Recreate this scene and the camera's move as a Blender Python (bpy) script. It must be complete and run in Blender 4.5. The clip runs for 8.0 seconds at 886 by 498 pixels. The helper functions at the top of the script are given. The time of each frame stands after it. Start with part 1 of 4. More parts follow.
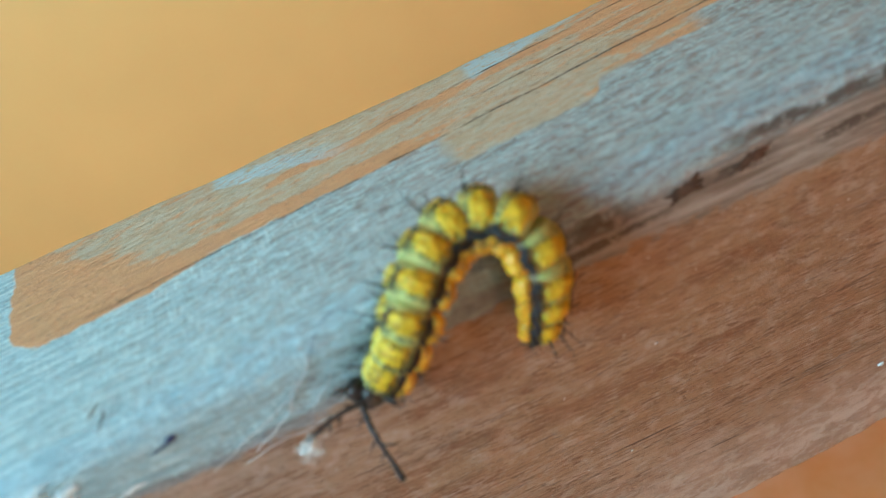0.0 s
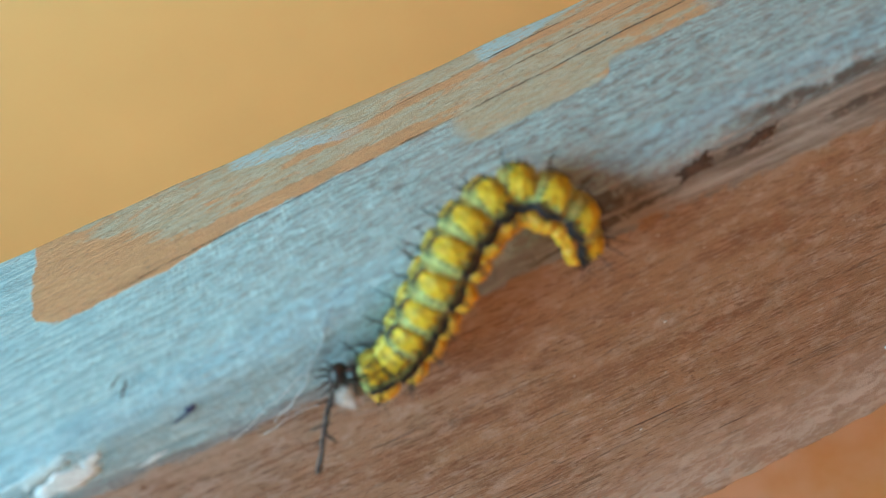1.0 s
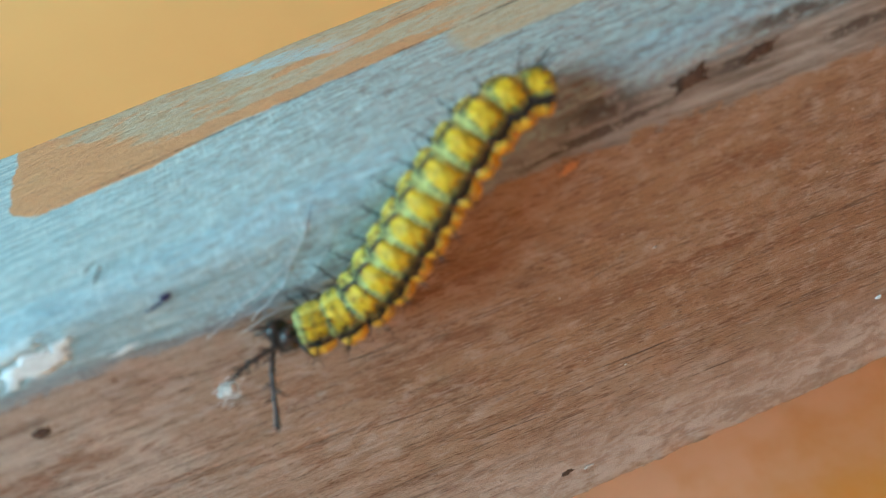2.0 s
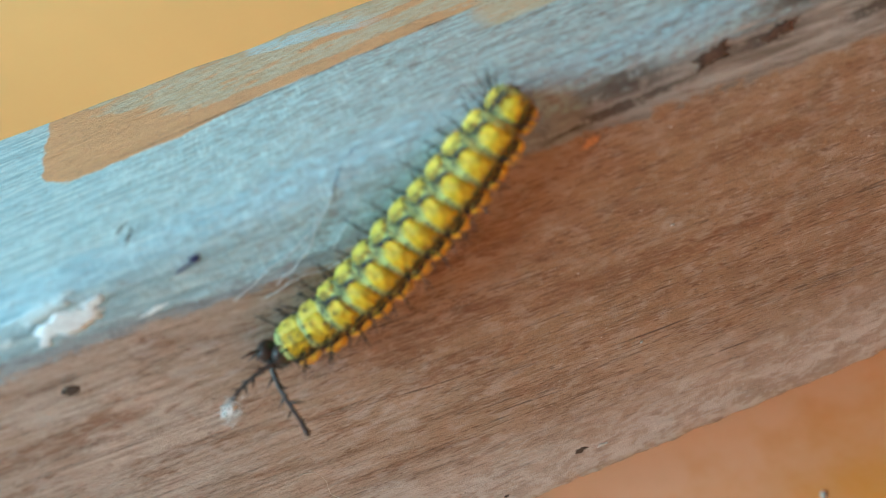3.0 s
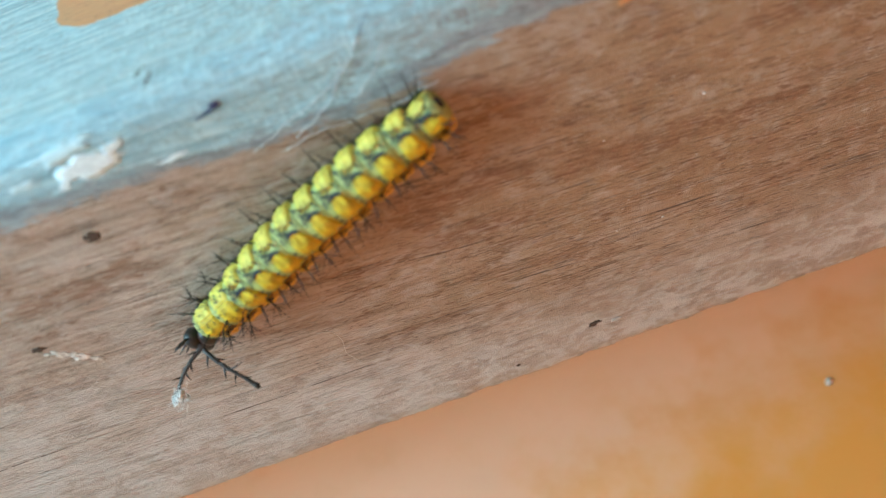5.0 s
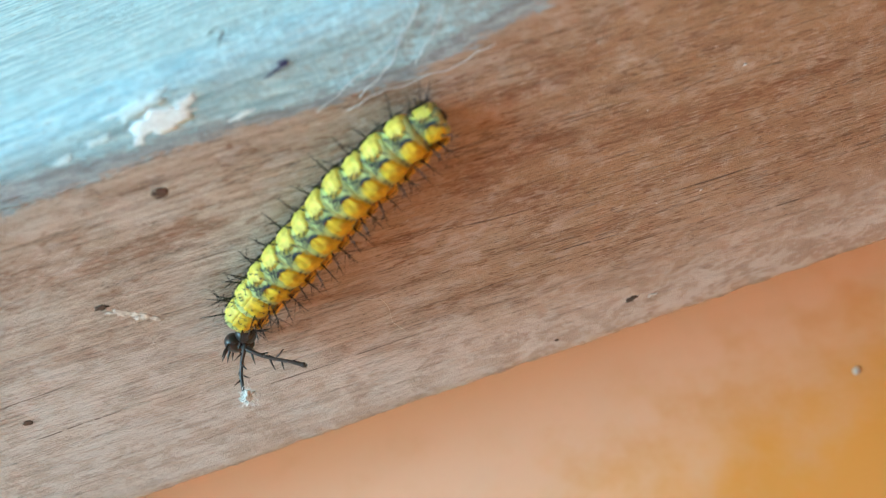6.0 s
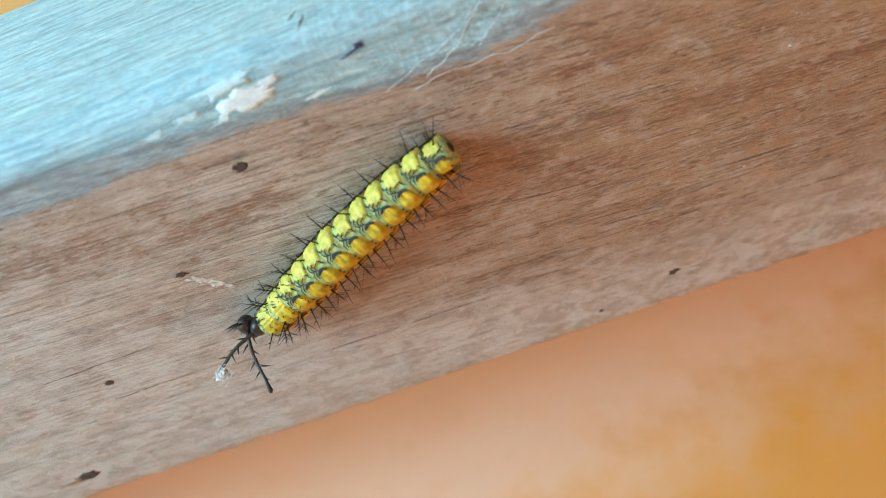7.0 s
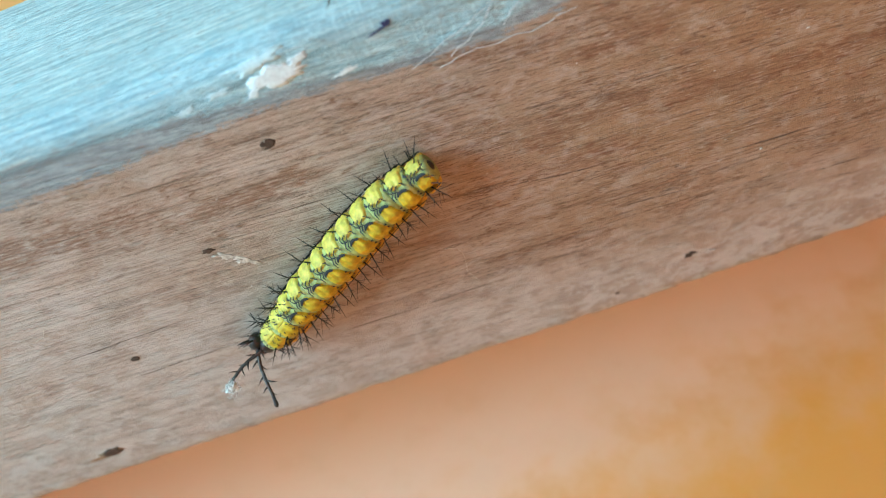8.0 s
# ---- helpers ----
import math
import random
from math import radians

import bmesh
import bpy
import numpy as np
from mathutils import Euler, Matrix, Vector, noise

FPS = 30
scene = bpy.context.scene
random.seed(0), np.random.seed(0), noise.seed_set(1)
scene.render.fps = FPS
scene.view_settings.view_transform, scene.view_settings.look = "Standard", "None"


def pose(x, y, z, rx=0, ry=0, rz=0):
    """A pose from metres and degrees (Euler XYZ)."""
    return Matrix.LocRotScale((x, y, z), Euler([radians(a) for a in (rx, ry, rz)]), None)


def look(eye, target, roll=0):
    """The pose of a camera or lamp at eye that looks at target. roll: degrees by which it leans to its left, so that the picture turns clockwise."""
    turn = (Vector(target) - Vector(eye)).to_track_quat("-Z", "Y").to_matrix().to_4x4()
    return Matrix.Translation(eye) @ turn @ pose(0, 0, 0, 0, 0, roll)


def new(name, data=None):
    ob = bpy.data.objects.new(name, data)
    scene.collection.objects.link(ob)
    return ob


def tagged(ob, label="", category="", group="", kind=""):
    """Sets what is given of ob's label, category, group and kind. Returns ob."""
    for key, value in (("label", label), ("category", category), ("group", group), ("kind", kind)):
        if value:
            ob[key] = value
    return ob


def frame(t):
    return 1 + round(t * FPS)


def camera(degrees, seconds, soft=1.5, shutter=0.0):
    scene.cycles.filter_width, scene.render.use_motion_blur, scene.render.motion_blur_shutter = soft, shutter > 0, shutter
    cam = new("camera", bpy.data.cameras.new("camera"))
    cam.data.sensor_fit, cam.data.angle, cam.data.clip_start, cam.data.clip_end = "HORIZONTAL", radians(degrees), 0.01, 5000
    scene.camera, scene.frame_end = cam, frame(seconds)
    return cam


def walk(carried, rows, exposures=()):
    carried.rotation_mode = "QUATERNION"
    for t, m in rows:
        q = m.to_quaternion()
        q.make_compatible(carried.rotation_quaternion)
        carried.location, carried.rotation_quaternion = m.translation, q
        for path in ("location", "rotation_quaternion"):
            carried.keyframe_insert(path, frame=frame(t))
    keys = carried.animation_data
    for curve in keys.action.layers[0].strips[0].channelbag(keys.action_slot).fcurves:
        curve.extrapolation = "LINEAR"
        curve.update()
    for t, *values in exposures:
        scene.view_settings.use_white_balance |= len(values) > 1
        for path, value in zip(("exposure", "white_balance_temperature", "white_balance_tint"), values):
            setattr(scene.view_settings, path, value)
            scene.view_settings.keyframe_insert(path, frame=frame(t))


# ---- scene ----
cam = camera(58.0, 8.0, soft=1.1)
cam.data.dof.use_dof, cam.data.dof.focus_distance, cam.data.dof.aperture_fstop = True, 0.124, 13.0
PATH = [
    (0, (0.00914, -0.06663, 0.18777), (0.01607, 0.01006, 0.12397), -23.54),
    (0.2, (0.00743, -0.06866, 0.18755), (0.01368, 0.00796, 0.12359), -23.66),
    (0.5, (0.00595, -0.07009, 0.18717), (0.01203, 0.00674, 0.12345), -23.68),
    (0.8, (0.00626, -0.07027, 0.18724), (0.01210, 0.00647, 0.12339), -23.87),
    (1, (0.00712, -0.06938, 0.18736), (0.01321, 0.00752, 0.12372), -23.80),
    (1.2, (0.00677, -0.06935, 0.18657), (0.01356, 0.00774, 0.12325), -23.30),
    (1.5, (0.00508, -0.07123, 0.18452), (0.01165, 0.00575, 0.12103), -22.89),
    (1.8, (0.00349, -0.07349, 0.17974), (0.01038, 0.00326, 0.11601), -21.69),
    (2, (0.00321, -0.07484, 0.17740), (0.00991, 0.00204, 0.11380), -21.10),
    (2.2, (0.00450, -0.07518, 0.17851), (0.00989, 0.00174, 0.11483), -21.35),
    (3.3, (-0.00048, -0.07841, 0.17587), (0.00568, -0.00083, 0.11308), -20.10),
    (3.5, (0.00133, -0.07578, 0.17659), (0.00842, 0.00202, 0.11416), -19.84),
    (3.8, (0.00187, -0.07508, 0.17744), (0.00842, 0.00261, 0.11481), -20.21),
    (4, (0.00120, -0.07554, 0.17716), (0.00742, 0.00170, 0.11395), -20.24),
    (4.2, (0.00369, -0.07377, 0.17819), (0.00766, 0.00197, 0.11301), -21.50),
    (4.5, (-0.00167, -0.07660, 0.17463), (-0.00085, -0.00474, 0.10509), -22.09),
    (4.7, (-0.00144, -0.07833, 0.17285), (-0.00257, -0.00901, 0.10078), -22.17),
    (5.8, (-0.00885, -0.08341, 0.17223), (-0.00918, -0.01168, 0.10256), -21.22),
    (6, (-0.01068, -0.08617, 0.17117), (-0.01145, -0.01420, 0.10175), -21.38),
    (6.2, (-0.01189, -0.08678, 0.17520), (-0.01412, -0.01497, 0.10564), -22.46),
    (6.5, (-0.01411, -0.08886, 0.17655), (-0.01774, -0.01775, 0.10633), -23.02),
    (6.8, (-0.01541, -0.09007, 0.17605), (-0.01920, -0.01912, 0.10568), -22.99),
    (7, (-0.01627, -0.09111, 0.17626), (-0.02022, -0.01986, 0.10621), -22.97),
    (7.2, (-0.01725, -0.09249, 0.17560), (-0.02137, -0.02111, 0.10568), -23.01),
    (7.5, (-0.01806, -0.09316, 0.17556), (-0.02255, -0.02212, 0.10533), -23.11),
    (7.7, (-0.01875, -0.09358, 0.17563), (-0.02300, -0.02228, 0.10564), -23.07),
    (8, (-0.01955, -0.09448, 0.17614), (-0.02421, -0.02298, 0.10639), -23.08),
]
EXPOSURES = [(0.0, 0.3), (1.0, 0.24), (1.5, 0.2), (2.0, 0.28), (4.0, 0.36), (4.5, 0.36), (4.7, 0.42), (5.8, 0.66), (6.5, 0.64), (8.0, 0.56)]
walk(cam, [(t, look(eye, target, roll)) for t, eye, target, roll in PATH], EXPOSURES)

# ---- daylight ----
world = bpy.data.worlds.new("daylight")
scene.world = world
world.use_nodes = True
wn = world.node_tree.nodes
sky = wn.new("ShaderNodeTexSky")
sky.sky_type = "NISHITA"
sky.sun_disc = False
sky.sun_elevation, sky.sun_rotation = radians(51), radians(185)
world.node_tree.links.new(sky.outputs["Color"], wn["Background"].inputs["Color"])
wn["Background"].inputs["Strength"].default_value = 0.05
sun_data = bpy.data.lights.new("sun", "SUN")
sun_data.energy, sun_data.angle, sun_data.color = 5.0, radians(0.6), (1.0, 0.94, 0.86)
sun = new("sun", sun_data)
sun.matrix_world = look((-0.18, -0.98, 1.2), (0, 0, 0))
# cool area lamp added at the left, where no window is seen
added_cool_data = bpy.data.lights.new("added_cool_light", "AREA")
added_cool_data.shape, added_cool_data.size, added_cool_data.size_y = "RECTANGLE", 0.26, 0.26
added_cool_data.energy, added_cool_data.color = 4.5, (0.42, 0.81, 1.0)
added_cool_light = new("added_cool_light", added_cool_data)
added_cool_light.matrix_world = pose(-0.365, -0.12, 0.36, 0, -90, 0)


# ---- materials ----
class Nodes:
    """Short-hand for building a node material."""

    def __init__(self, name):
        self.material = bpy.data.materials.new(name)
        self.material.use_nodes = True
        self.tree = self.material.node_tree
        self.shader = self.tree.nodes["Principled BSDF"]

    def put(self, socket, value):
        if isinstance(value, bpy.types.NodeSocket):
            self.tree.links.new(value, socket)
        elif isinstance(value, tuple) and len(value) == 3 and socket.type == "RGBA":
            socket.default_value = (*value, 1)
        else:
            socket.default_value = value

    def set(self, **values):
        for name, value in values.items():
            self.put(self.shader.inputs[name.replace("_", " ").title().replace("Ior", "IOR")], value)
        return self

    def math(self, operation, a, b=0.0, c=0.0):
        n = self.tree.nodes.new("ShaderNodeMath")
        n.operation = operation
        for socket, value in zip(n.inputs, (a, b, c)):
            self.put(socket, value)
        return n.outputs[0]

    def add(self, a, b):
        return self.math("ADD", a, b)

    def sub(self, a, b):
        return self.math("SUBTRACT", a, b)

    def mul(self, a, b):
        return self.math("MULTIPLY", a, b)

    def lo(self, a, b):
        return self.math("MINIMUM", a, b)

    def hi(self, a, b):
        return self.math("MAXIMUM", a, b)

    def step(self, x, a, b, to=1.0):
        """0 below a, `to` above b, smooth between."""
        n = self.tree.nodes.new("ShaderNodeMapRange")
        n.interpolation_type = "SMOOTHSTEP"
        for socket, value in zip(n.inputs, (x, a, b, 0.0, to)):
            self.put(socket, value)
        return n.outputs[0]

    def mix(self, factor, a, b):
        n = self.tree.nodes.new("ShaderNodeMix")
        n.data_type = "RGBA"
        self.put(n.inputs[0], factor)
        self.put(n.inputs[6], a)
        self.put(n.inputs[7], b)
        return n.outputs[2]

    def place(self):
        return self.tree.nodes.new("ShaderNodeTexCoord").outputs["Object"]

    def scaled(self, vector, scale, turn=(0, 0, 0), shift=(0, 0, 0)):
        n = self.tree.nodes.new("ShaderNodeMapping")
        self.put(n.inputs["Vector"], vector)
        n.inputs["Scale"].default_value = scale
        n.inputs["Rotation"].default_value = [radians(a) for a in turn]
        n.inputs["Location"].default_value = shift
        return n.outputs[0]

    def noise(self, vector, scale=1.0, detail=4.0, rough=0.55, warp=0.0):
        n = self.tree.nodes.new("ShaderNodeTexNoise")
        self.put(n.inputs["Vector"], vector)
        for name, value in (("Scale", scale), ("Detail", detail), ("Roughness", rough), ("Distortion", warp)):
            n.inputs[name].default_value = value
        return n.outputs["Fac"]

    def split(self, vector):
        n = self.tree.nodes.new("ShaderNodeSeparateXYZ")
        self.put(n.inputs[0], vector)
        return n.outputs

    def join(self, x, y, z):
        n = self.tree.nodes.new("ShaderNodeCombineXYZ")
        for socket, value in zip(n.inputs, (x, y, z)):
            self.put(socket, value)
        return n.outputs[0]

    def random(self):
        return self.tree.nodes.new("ShaderNodeObjectInfo").outputs["Random"]

    def bump(self, height, metres, strength=1.0):
        n = self.tree.nodes.new("ShaderNodeBump")
        self.put(n.inputs["Height"], height)
        n.inputs["Distance"].default_value = metres
        n.inputs["Strength"].default_value = strength
        self.put(self.shader.inputs["Normal"], n.outputs[0])
        return self


def beam_material():
    """Weathered wood: bare brown front, worn pale blue paint on top and over the edge, remains of orange paint on top."""
    k = Nodes("weathered_painted_wood")
    mm = k.scaled(k.place(), (1000, 1000, 1000))
    x, y, z = k.split(mm)
    v = k.add(y, z)
    shear = k.sub(k.step(v, -4.4, -5.6, 0.113), 0.028)
    flat = k.join(x, k.add(v, k.mul(x, shear)), 0.0)
    fine = k.noise(k.scaled(flat, (0.12, 5.2, 1)), 1.0, 5, 0.7, 0.3)
    streak = k.noise(k.scaled(flat, (0.075, 0.8, 1)), 1.0, 6, 0.65, 0.4)
    broad = k.noise(k.scaled(flat, (0.03, 0.085, 1)), 1.0, 4, 0.55, 0.6)
    mottle = k.noise(flat, 0.32, 7, 0.7)
    speckle = k.noise(flat, 2.8, 3, 0.65)
    dashes = k.noise(k.scaled(flat, (0.13, 4.4, 1)), 1.0, 2, 0.55, 0.3)
    pores = k.noise(k.scaled(flat, (0.7, 5.5, 1), shift=(40, 10, 0)), 1.0, 2, 0.6, 0.2)
    rings = k.noise(k.scaled(flat, (0.012, 0.42, 1), shift=(7, 3, 0)), 1.0, 3, 0.5, 0.3)
    # bare wood
    cloud = k.noise(k.scaled(flat, (0.05, 0.13, 1), shift=(3, 9, 0)), 1.0, 5, 0.6, 0.4)
    ruddy = k.noise(k.scaled(flat, (0.09, 0.30, 1), shift=(21, 4, 0)), 1.0, 5, 0.65, 0.5)
    lined = k.step(k.noise(k.scaled(flat, (0.03, 0.10, 1), shift=(50, 31, 0)), 1.0, 3, 0.5), 0.40, 0.60)
    wood = k.mix(k.step(broad, 0.36, 0.64), (0.40, 0.29, 0.215), (0.53, 0.43, 0.355))
    wood = k.mix(k.step(cloud, 0.42, 0.66, 0.7), wood, (0.36, 0.265, 0.195))
    wood = k.mix(k.step(k.add(x, k.mul(k.sub(mottle, 0.5), 40.0)), -45.0, 25.0, 0.72), wood, (0.315, 0.172, 0.082))
    wood = k.mix(k.step(k.add(x, k.mul(k.sub(mottle, 0.5), 40.0)), 20.0, 85.0, 0.5), wood, (0.23, 0.125, 0.062))
    # warm bounced glow beside the caterpillar, put into the wood's colour
    warm_glow = k.math("SQRT", k.add(k.math("POWER", k.mul(k.sub(x, 24.0), 0.017), 2.0), k.math("POWER", k.mul(k.add(v, k.sub(37.0, k.mul(x, 0.33))), 0.05), 2.0)))
    wood = k.mix(k.step(k.add(warm_glow, k.mul(k.sub(mottle, 0.5), 0.9)), 1.3, 0.35, 0.35), wood, (0.335, 0.19, 0.09))
    wood = k.mix(k.step(k.add(ruddy, k.step(x, -70.0, 20.0, 0.04)), 0.54, 0.68, 0.6), wood, (0.25, 0.125, 0.065))
    wood = k.mix(k.step(streak, 0.56, 0.74, 0.2), wood, (0.21, 0.13, 0.085))
    wood = k.mix(k.step(mottle, 0.50, 0.66, 0.45), wood, (0.47, 0.39, 0.32))
    lines = k.add(0.08, k.mul(lined, 0.34))
    wood = k.mix(k.mul(k.step(fine, 0.53, 0.63), lines), wood, (0.15, 0.095, 0.065))
    wood = k.mix(k.mul(k.step(fine, 0.46, 0.36), lines), wood, (0.56, 0.49, 0.43))
    hard = k.step(k.add(dashes, k.mul(k.sub(ruddy, 0.5), 0.25)), 0.63, 0.67)
    wood = k.mix(k.mul(hard, 0.55), wood, (0.12, 0.065, 0.04))
    wood = k.mix(k.step(pores, 0.63, 0.70, 0.7), wood, (0.10, 0.06, 0.04))
    groove = k.step(k.math("ABSOLUTE", k.sub(rings, 0.5)), 0.010, 0.002)
    wood = k.mix(k.mul(groove, k.step(mottle, 0.42, 0.55, 0.75)), wood, (0.11, 0.06, 0.038))
    thin = k.noise(k.scaled(flat, (0.016, 1.0, 1), shift=(17, 23, 0)), 1.0, 1, 0.4, 0.1)
    comb = k.mul(k.step(k.math("ABSOLUTE", k.sub(k.math("FRACT", k.mul(thin, 5.5)), 0.5)), 0.15, 0.05), k.step(k.add(x, k.mul(k.sub(cloud, 0.5), 60.0)), 6.0, -26.0))
    wood = k.mix(k.mul(comb, k.step(k.add(speckle, k.mul(ruddy, 0.5)), 0.60, 0.86, 0.7)), wood, (0.15, 0.095, 0.065))
    scuff = k.noise(k.scaled(flat, (0.22, 5.8, 1), shift=(90, 37, 0)), 1.0, 3, 0.6, 0.3)
    wood = k.mix(k.mul(k.step(scuff, 0.57, 0.66), k.step(mottle, 0.40, 0.56, 0.6)), wood, (0.58, 0.50, 0.43))
    patchy = k.noise(k.scaled(flat, (0.16, 0.30, 1), shift=(61, 12, 0)), 1.0, 6, 0.68, 0.8)
    wood = k.mix(k.mul(k.step(patchy, 0.50, 0.64), k.add(0.22, k.step(x, 30.0, -20.0, 0.4))), wood, (0.47, 0.385, 0.33))
    ruddy_patch = k.noise(k.scaled(flat, (0.055, 0.26, 1), shift=(33, 52, 0)), 1.0, 6, 0.7, 0.6)
    wood = k.mix(k.mul(k.step(ruddy_patch, 0.47, 0.32), k.add(0.25, k.step(k.add(x, k.mul(v, -0.6)), -60.0, 20.0, 0.4))), wood, (0.24, 0.125, 0.068))
    wood = k.mix(k.mul(k.step(pores, 0.58, 0.66), k.step(patchy, 0.54, 0.42, 0.7)), wood, (0.12, 0.06, 0.035))
    clump = k.noise(k.scaled(flat, (0.42, 2.3, 1), shift=(80, 44, 0)), 1.0, 3, 0.62, 0.5)
    wood = k.mix(k.mul(k.step(clump, 0.55, 0.62), k.step(k.add(ruddy, k.step(x, -80.0, 30.0, 0.08)), 0.50, 0.62, 0.8)), wood, (0.17, 0.08, 0.04))
    # grey weathering along the lower edge and on the left part
    low = k.add(k.step(k.add(v, k.mul(k.sub(mottle, 0.5), 26.0)), -52.0, -72.0, 0.8), k.step(k.add(k.add(x, k.mul(v, 1.6)), k.mul(k.sub(mottle, 0.5), 60.0)), -85.0, -150.0, 0.8))
    wood = k.mix(k.mul(k.lo(low, 0.95), k.hi(k.step(k.add(k.mul(k.add(fine, mottle), 0.3), k.mul(patchy, 0.5)), 0.47, 0.60), 0.4)), wood, (0.56, 0.50, 0.45))
    # ruddy streaks, where the heartwood shows
    for x0, v0, wide, tall in ((9, -20, 10, 2.2), (-3, -31, 9, 2.5), (0, -38, 11, 2.5), (6, -30, 8, 2.0), (29, -34, 16, 3.0), (-78, -17.5, 22, 3.6), (52, -22, 14, 2.6), (44, -36, 9, 2.4), (-48, -22, 14, 2.2)):
        far = k.add(k.math("POWER", k.mul(k.sub(x, x0), 1 / wide), 2.0), k.math("POWER", k.mul(k.sub(k.sub(v, v0), k.mul(k.sub(x, x0), -0.05)), 1 / tall), 2.0))
        wood = k.mix(k.mul(k.step(k.add(far, k.mul(k.sub(patchy, 0.5), 3.0)), 1.2, 0.1), k.step(clump, 0.38, 0.54, 0.62)), wood, (0.21, 0.095, 0.048))
    # single long checks in the bare wood
    for x0, v0, x1, v1 in ((-48, -56.3, -17, -58.2), (-57, -25.8, -37, -27.6), (3, -51, 17, -53), (-13, -38, 4, -41.2), (38, -60, 49, -60.5), (-11, -53, 0, -53.4), (-92, -40, -70, -40.6), (-84, -49, -66, -50), (24, -48, 40, -49.5)):
        slope = (v1 - v0) / (x1 - x0)
        off = k.math("ABSOLUTE", k.sub(k.sub(v, k.add(v0 - slope * x0, k.mul(k.sub(streak, 0.5), 1.2))), k.mul(x, slope)))
        line = k.mul(k.step(off, 0.20, 0.05), k.mul(k.step(x, x0, x0 + 4.0), k.step(x, x1, x1 - 4.0)))
        wood = k.mix(k.mul(line, k.step(mottle, 0.36, 0.5, 0.85)), wood, (0.085, 0.05, 0.035))
    # blue paint, worn
    jag = k.add(k.add(k.mul(k.sub(streak, 0.5), 4.0), k.mul(k.sub(mottle, 0.5), 4.5)), k.add(k.mul(k.sub(dashes, 0.5), 2.0), k.mul(k.sub(speckle, 0.5), 2.2)))
    ragged = k.add(v, jag)
    right = k.step(x, 10.0, 46.0)
    bend = k.step(x, -10.0, 16.0)
    edge_grey = k.add(k.sub(-9.7, k.step(x, -40.0, -10.0, 2.4)), k.sub(k.mul(bend, 2.6), k.step(x, 20.0, 75.0, 4.0)))
    edge_blue = k.add(k.sub(-4.4, k.step(x, -80.0, -8.0, 6.0)), k.add(k.mul(bend, 4.0), k.mul(right, 1.5)))
    worn_or_sheen = k.noise(k.scaled(flat, (0.3, 1.0, 1)), 1.0, 6, 0.72)
    weave = k.noise(k.scaled(flat, (2.4, 0.26, 1), (0, 0, 9)), 1.0, 4, 0.65)
    bare = k.mix(k.step(streak, 0.4, 0.6), (0.31, 0.315, 0.30), (0.19, 0.185, 0.17))
    blue = k.mix(k.step(worn_or_sheen, 0.35, 0.65), (0.29, 0.49, 0.56), (0.40, 0.62, 0.67))
    blue = k.mix(k.mul(k.step(weave, 0.50, 0.62), k.add(0.2, k.step(x, -50.0, -12.0, 0.6))), blue, (0.50, 0.75, 0.78))
    brushed = k.noise(k.scaled(flat, (0.10, 1.5, 1), shift=(71, 5, 0)), 1.0, 5, 0.68, 0.5)
    blue = k.mix(k.mul(k.step(brushed, 0.50, 0.60), k.step(x, 10.0, -40.0, 0.8)), blue, (0.20, 0.37, 0.44))
    blue = k.mix(k.mul(k.step(brushed, 0.45, 0.36), k.step(x, 10.0, -40.0, 0.8)), blue, (0.54, 0.72, 0.72))
    chips = k.noise(k.scaled(flat, (0.5, 1.6, 1), shift=(22, 61, 0)), 1.0, 4, 0.6, 0.6)
    blue = k.mix(k.step(chips, 0.60, 0.66, 0.75), blue, (0.23, 0.29, 0.31))
    blue = k.mix(k.step(fine, 0.54, 0.66, 0.28), blue, (0.27, 0.37, 0.40))
    blue = k.mix(k.step(streak, 0.58, 0.76, 0.25), blue, (0.36, 0.42, 0.42))
    wrinkle = k.noise(k.scaled(flat, (1.0, 3.4, 1), shift=(9, 70, 0)), 1.0, 3, 0.6, 0.6)
    blue = k.mix(k.step(wrinkle, 0.60, 0.68, 0.55), blue, (0.20, 0.34, 0.41))
    blue = k.mix(k.step(mottle, 0.54, 0.68, 0.4), blue, (0.30, 0.47, 0.53))
    rubbed = k.noise(k.scaled(flat, (0.55, 1.3, 1), (0, 0, 6), (31, 8, 0)), 1.0, 7, 0.75, 0.4)
    kept = k.lo(1.0, k.add(k.step(x, 30.0, -45.0, 0.8), k.add(k.step(rubbed, 0.42, 0.56, 0.45), k.step(worn_or_sheen, 0.46, 0.58, 0.25))))
    paint = k.mix(kept, bare, blue)
    band = k.mix(k.step(worn_or_sheen, 0.27, 0.42, 0.94), wood, k.mix(right, k.mix(k.step(k.add(k.mul(worn_or_sheen, 0.5), k.mul(fine, 0.5)), 0.42, 0.60), (0.19, 0.24, 0.26), (0.38, 0.46, 0.49)), k.mix(k.step(k.add(k.mul(streak, 0.6), k.mul(fine, 0.4)), 0.38, 0.62), (0.40, 0.37, 0.33), (0.15, 0.125, 0.10))))
    top = k.mix(k.step(k.sub(ragged, edge_grey), -0.5, 0.5), wood, band)
    top = k.mix(k.step(k.sub(ragged, edge_blue), -0.6, 0.7), top, paint)
    rim = k.step(k.math("ABSOLUTE", k.sub(ragged, k.sub(edge_blue, 0.5))), 0.9, 0.2)
    top = k.mix(k.mul(rim, k.step(mottle, 0.42, 0.58, 0.6)), top, (0.17, 0.165, 0.16))
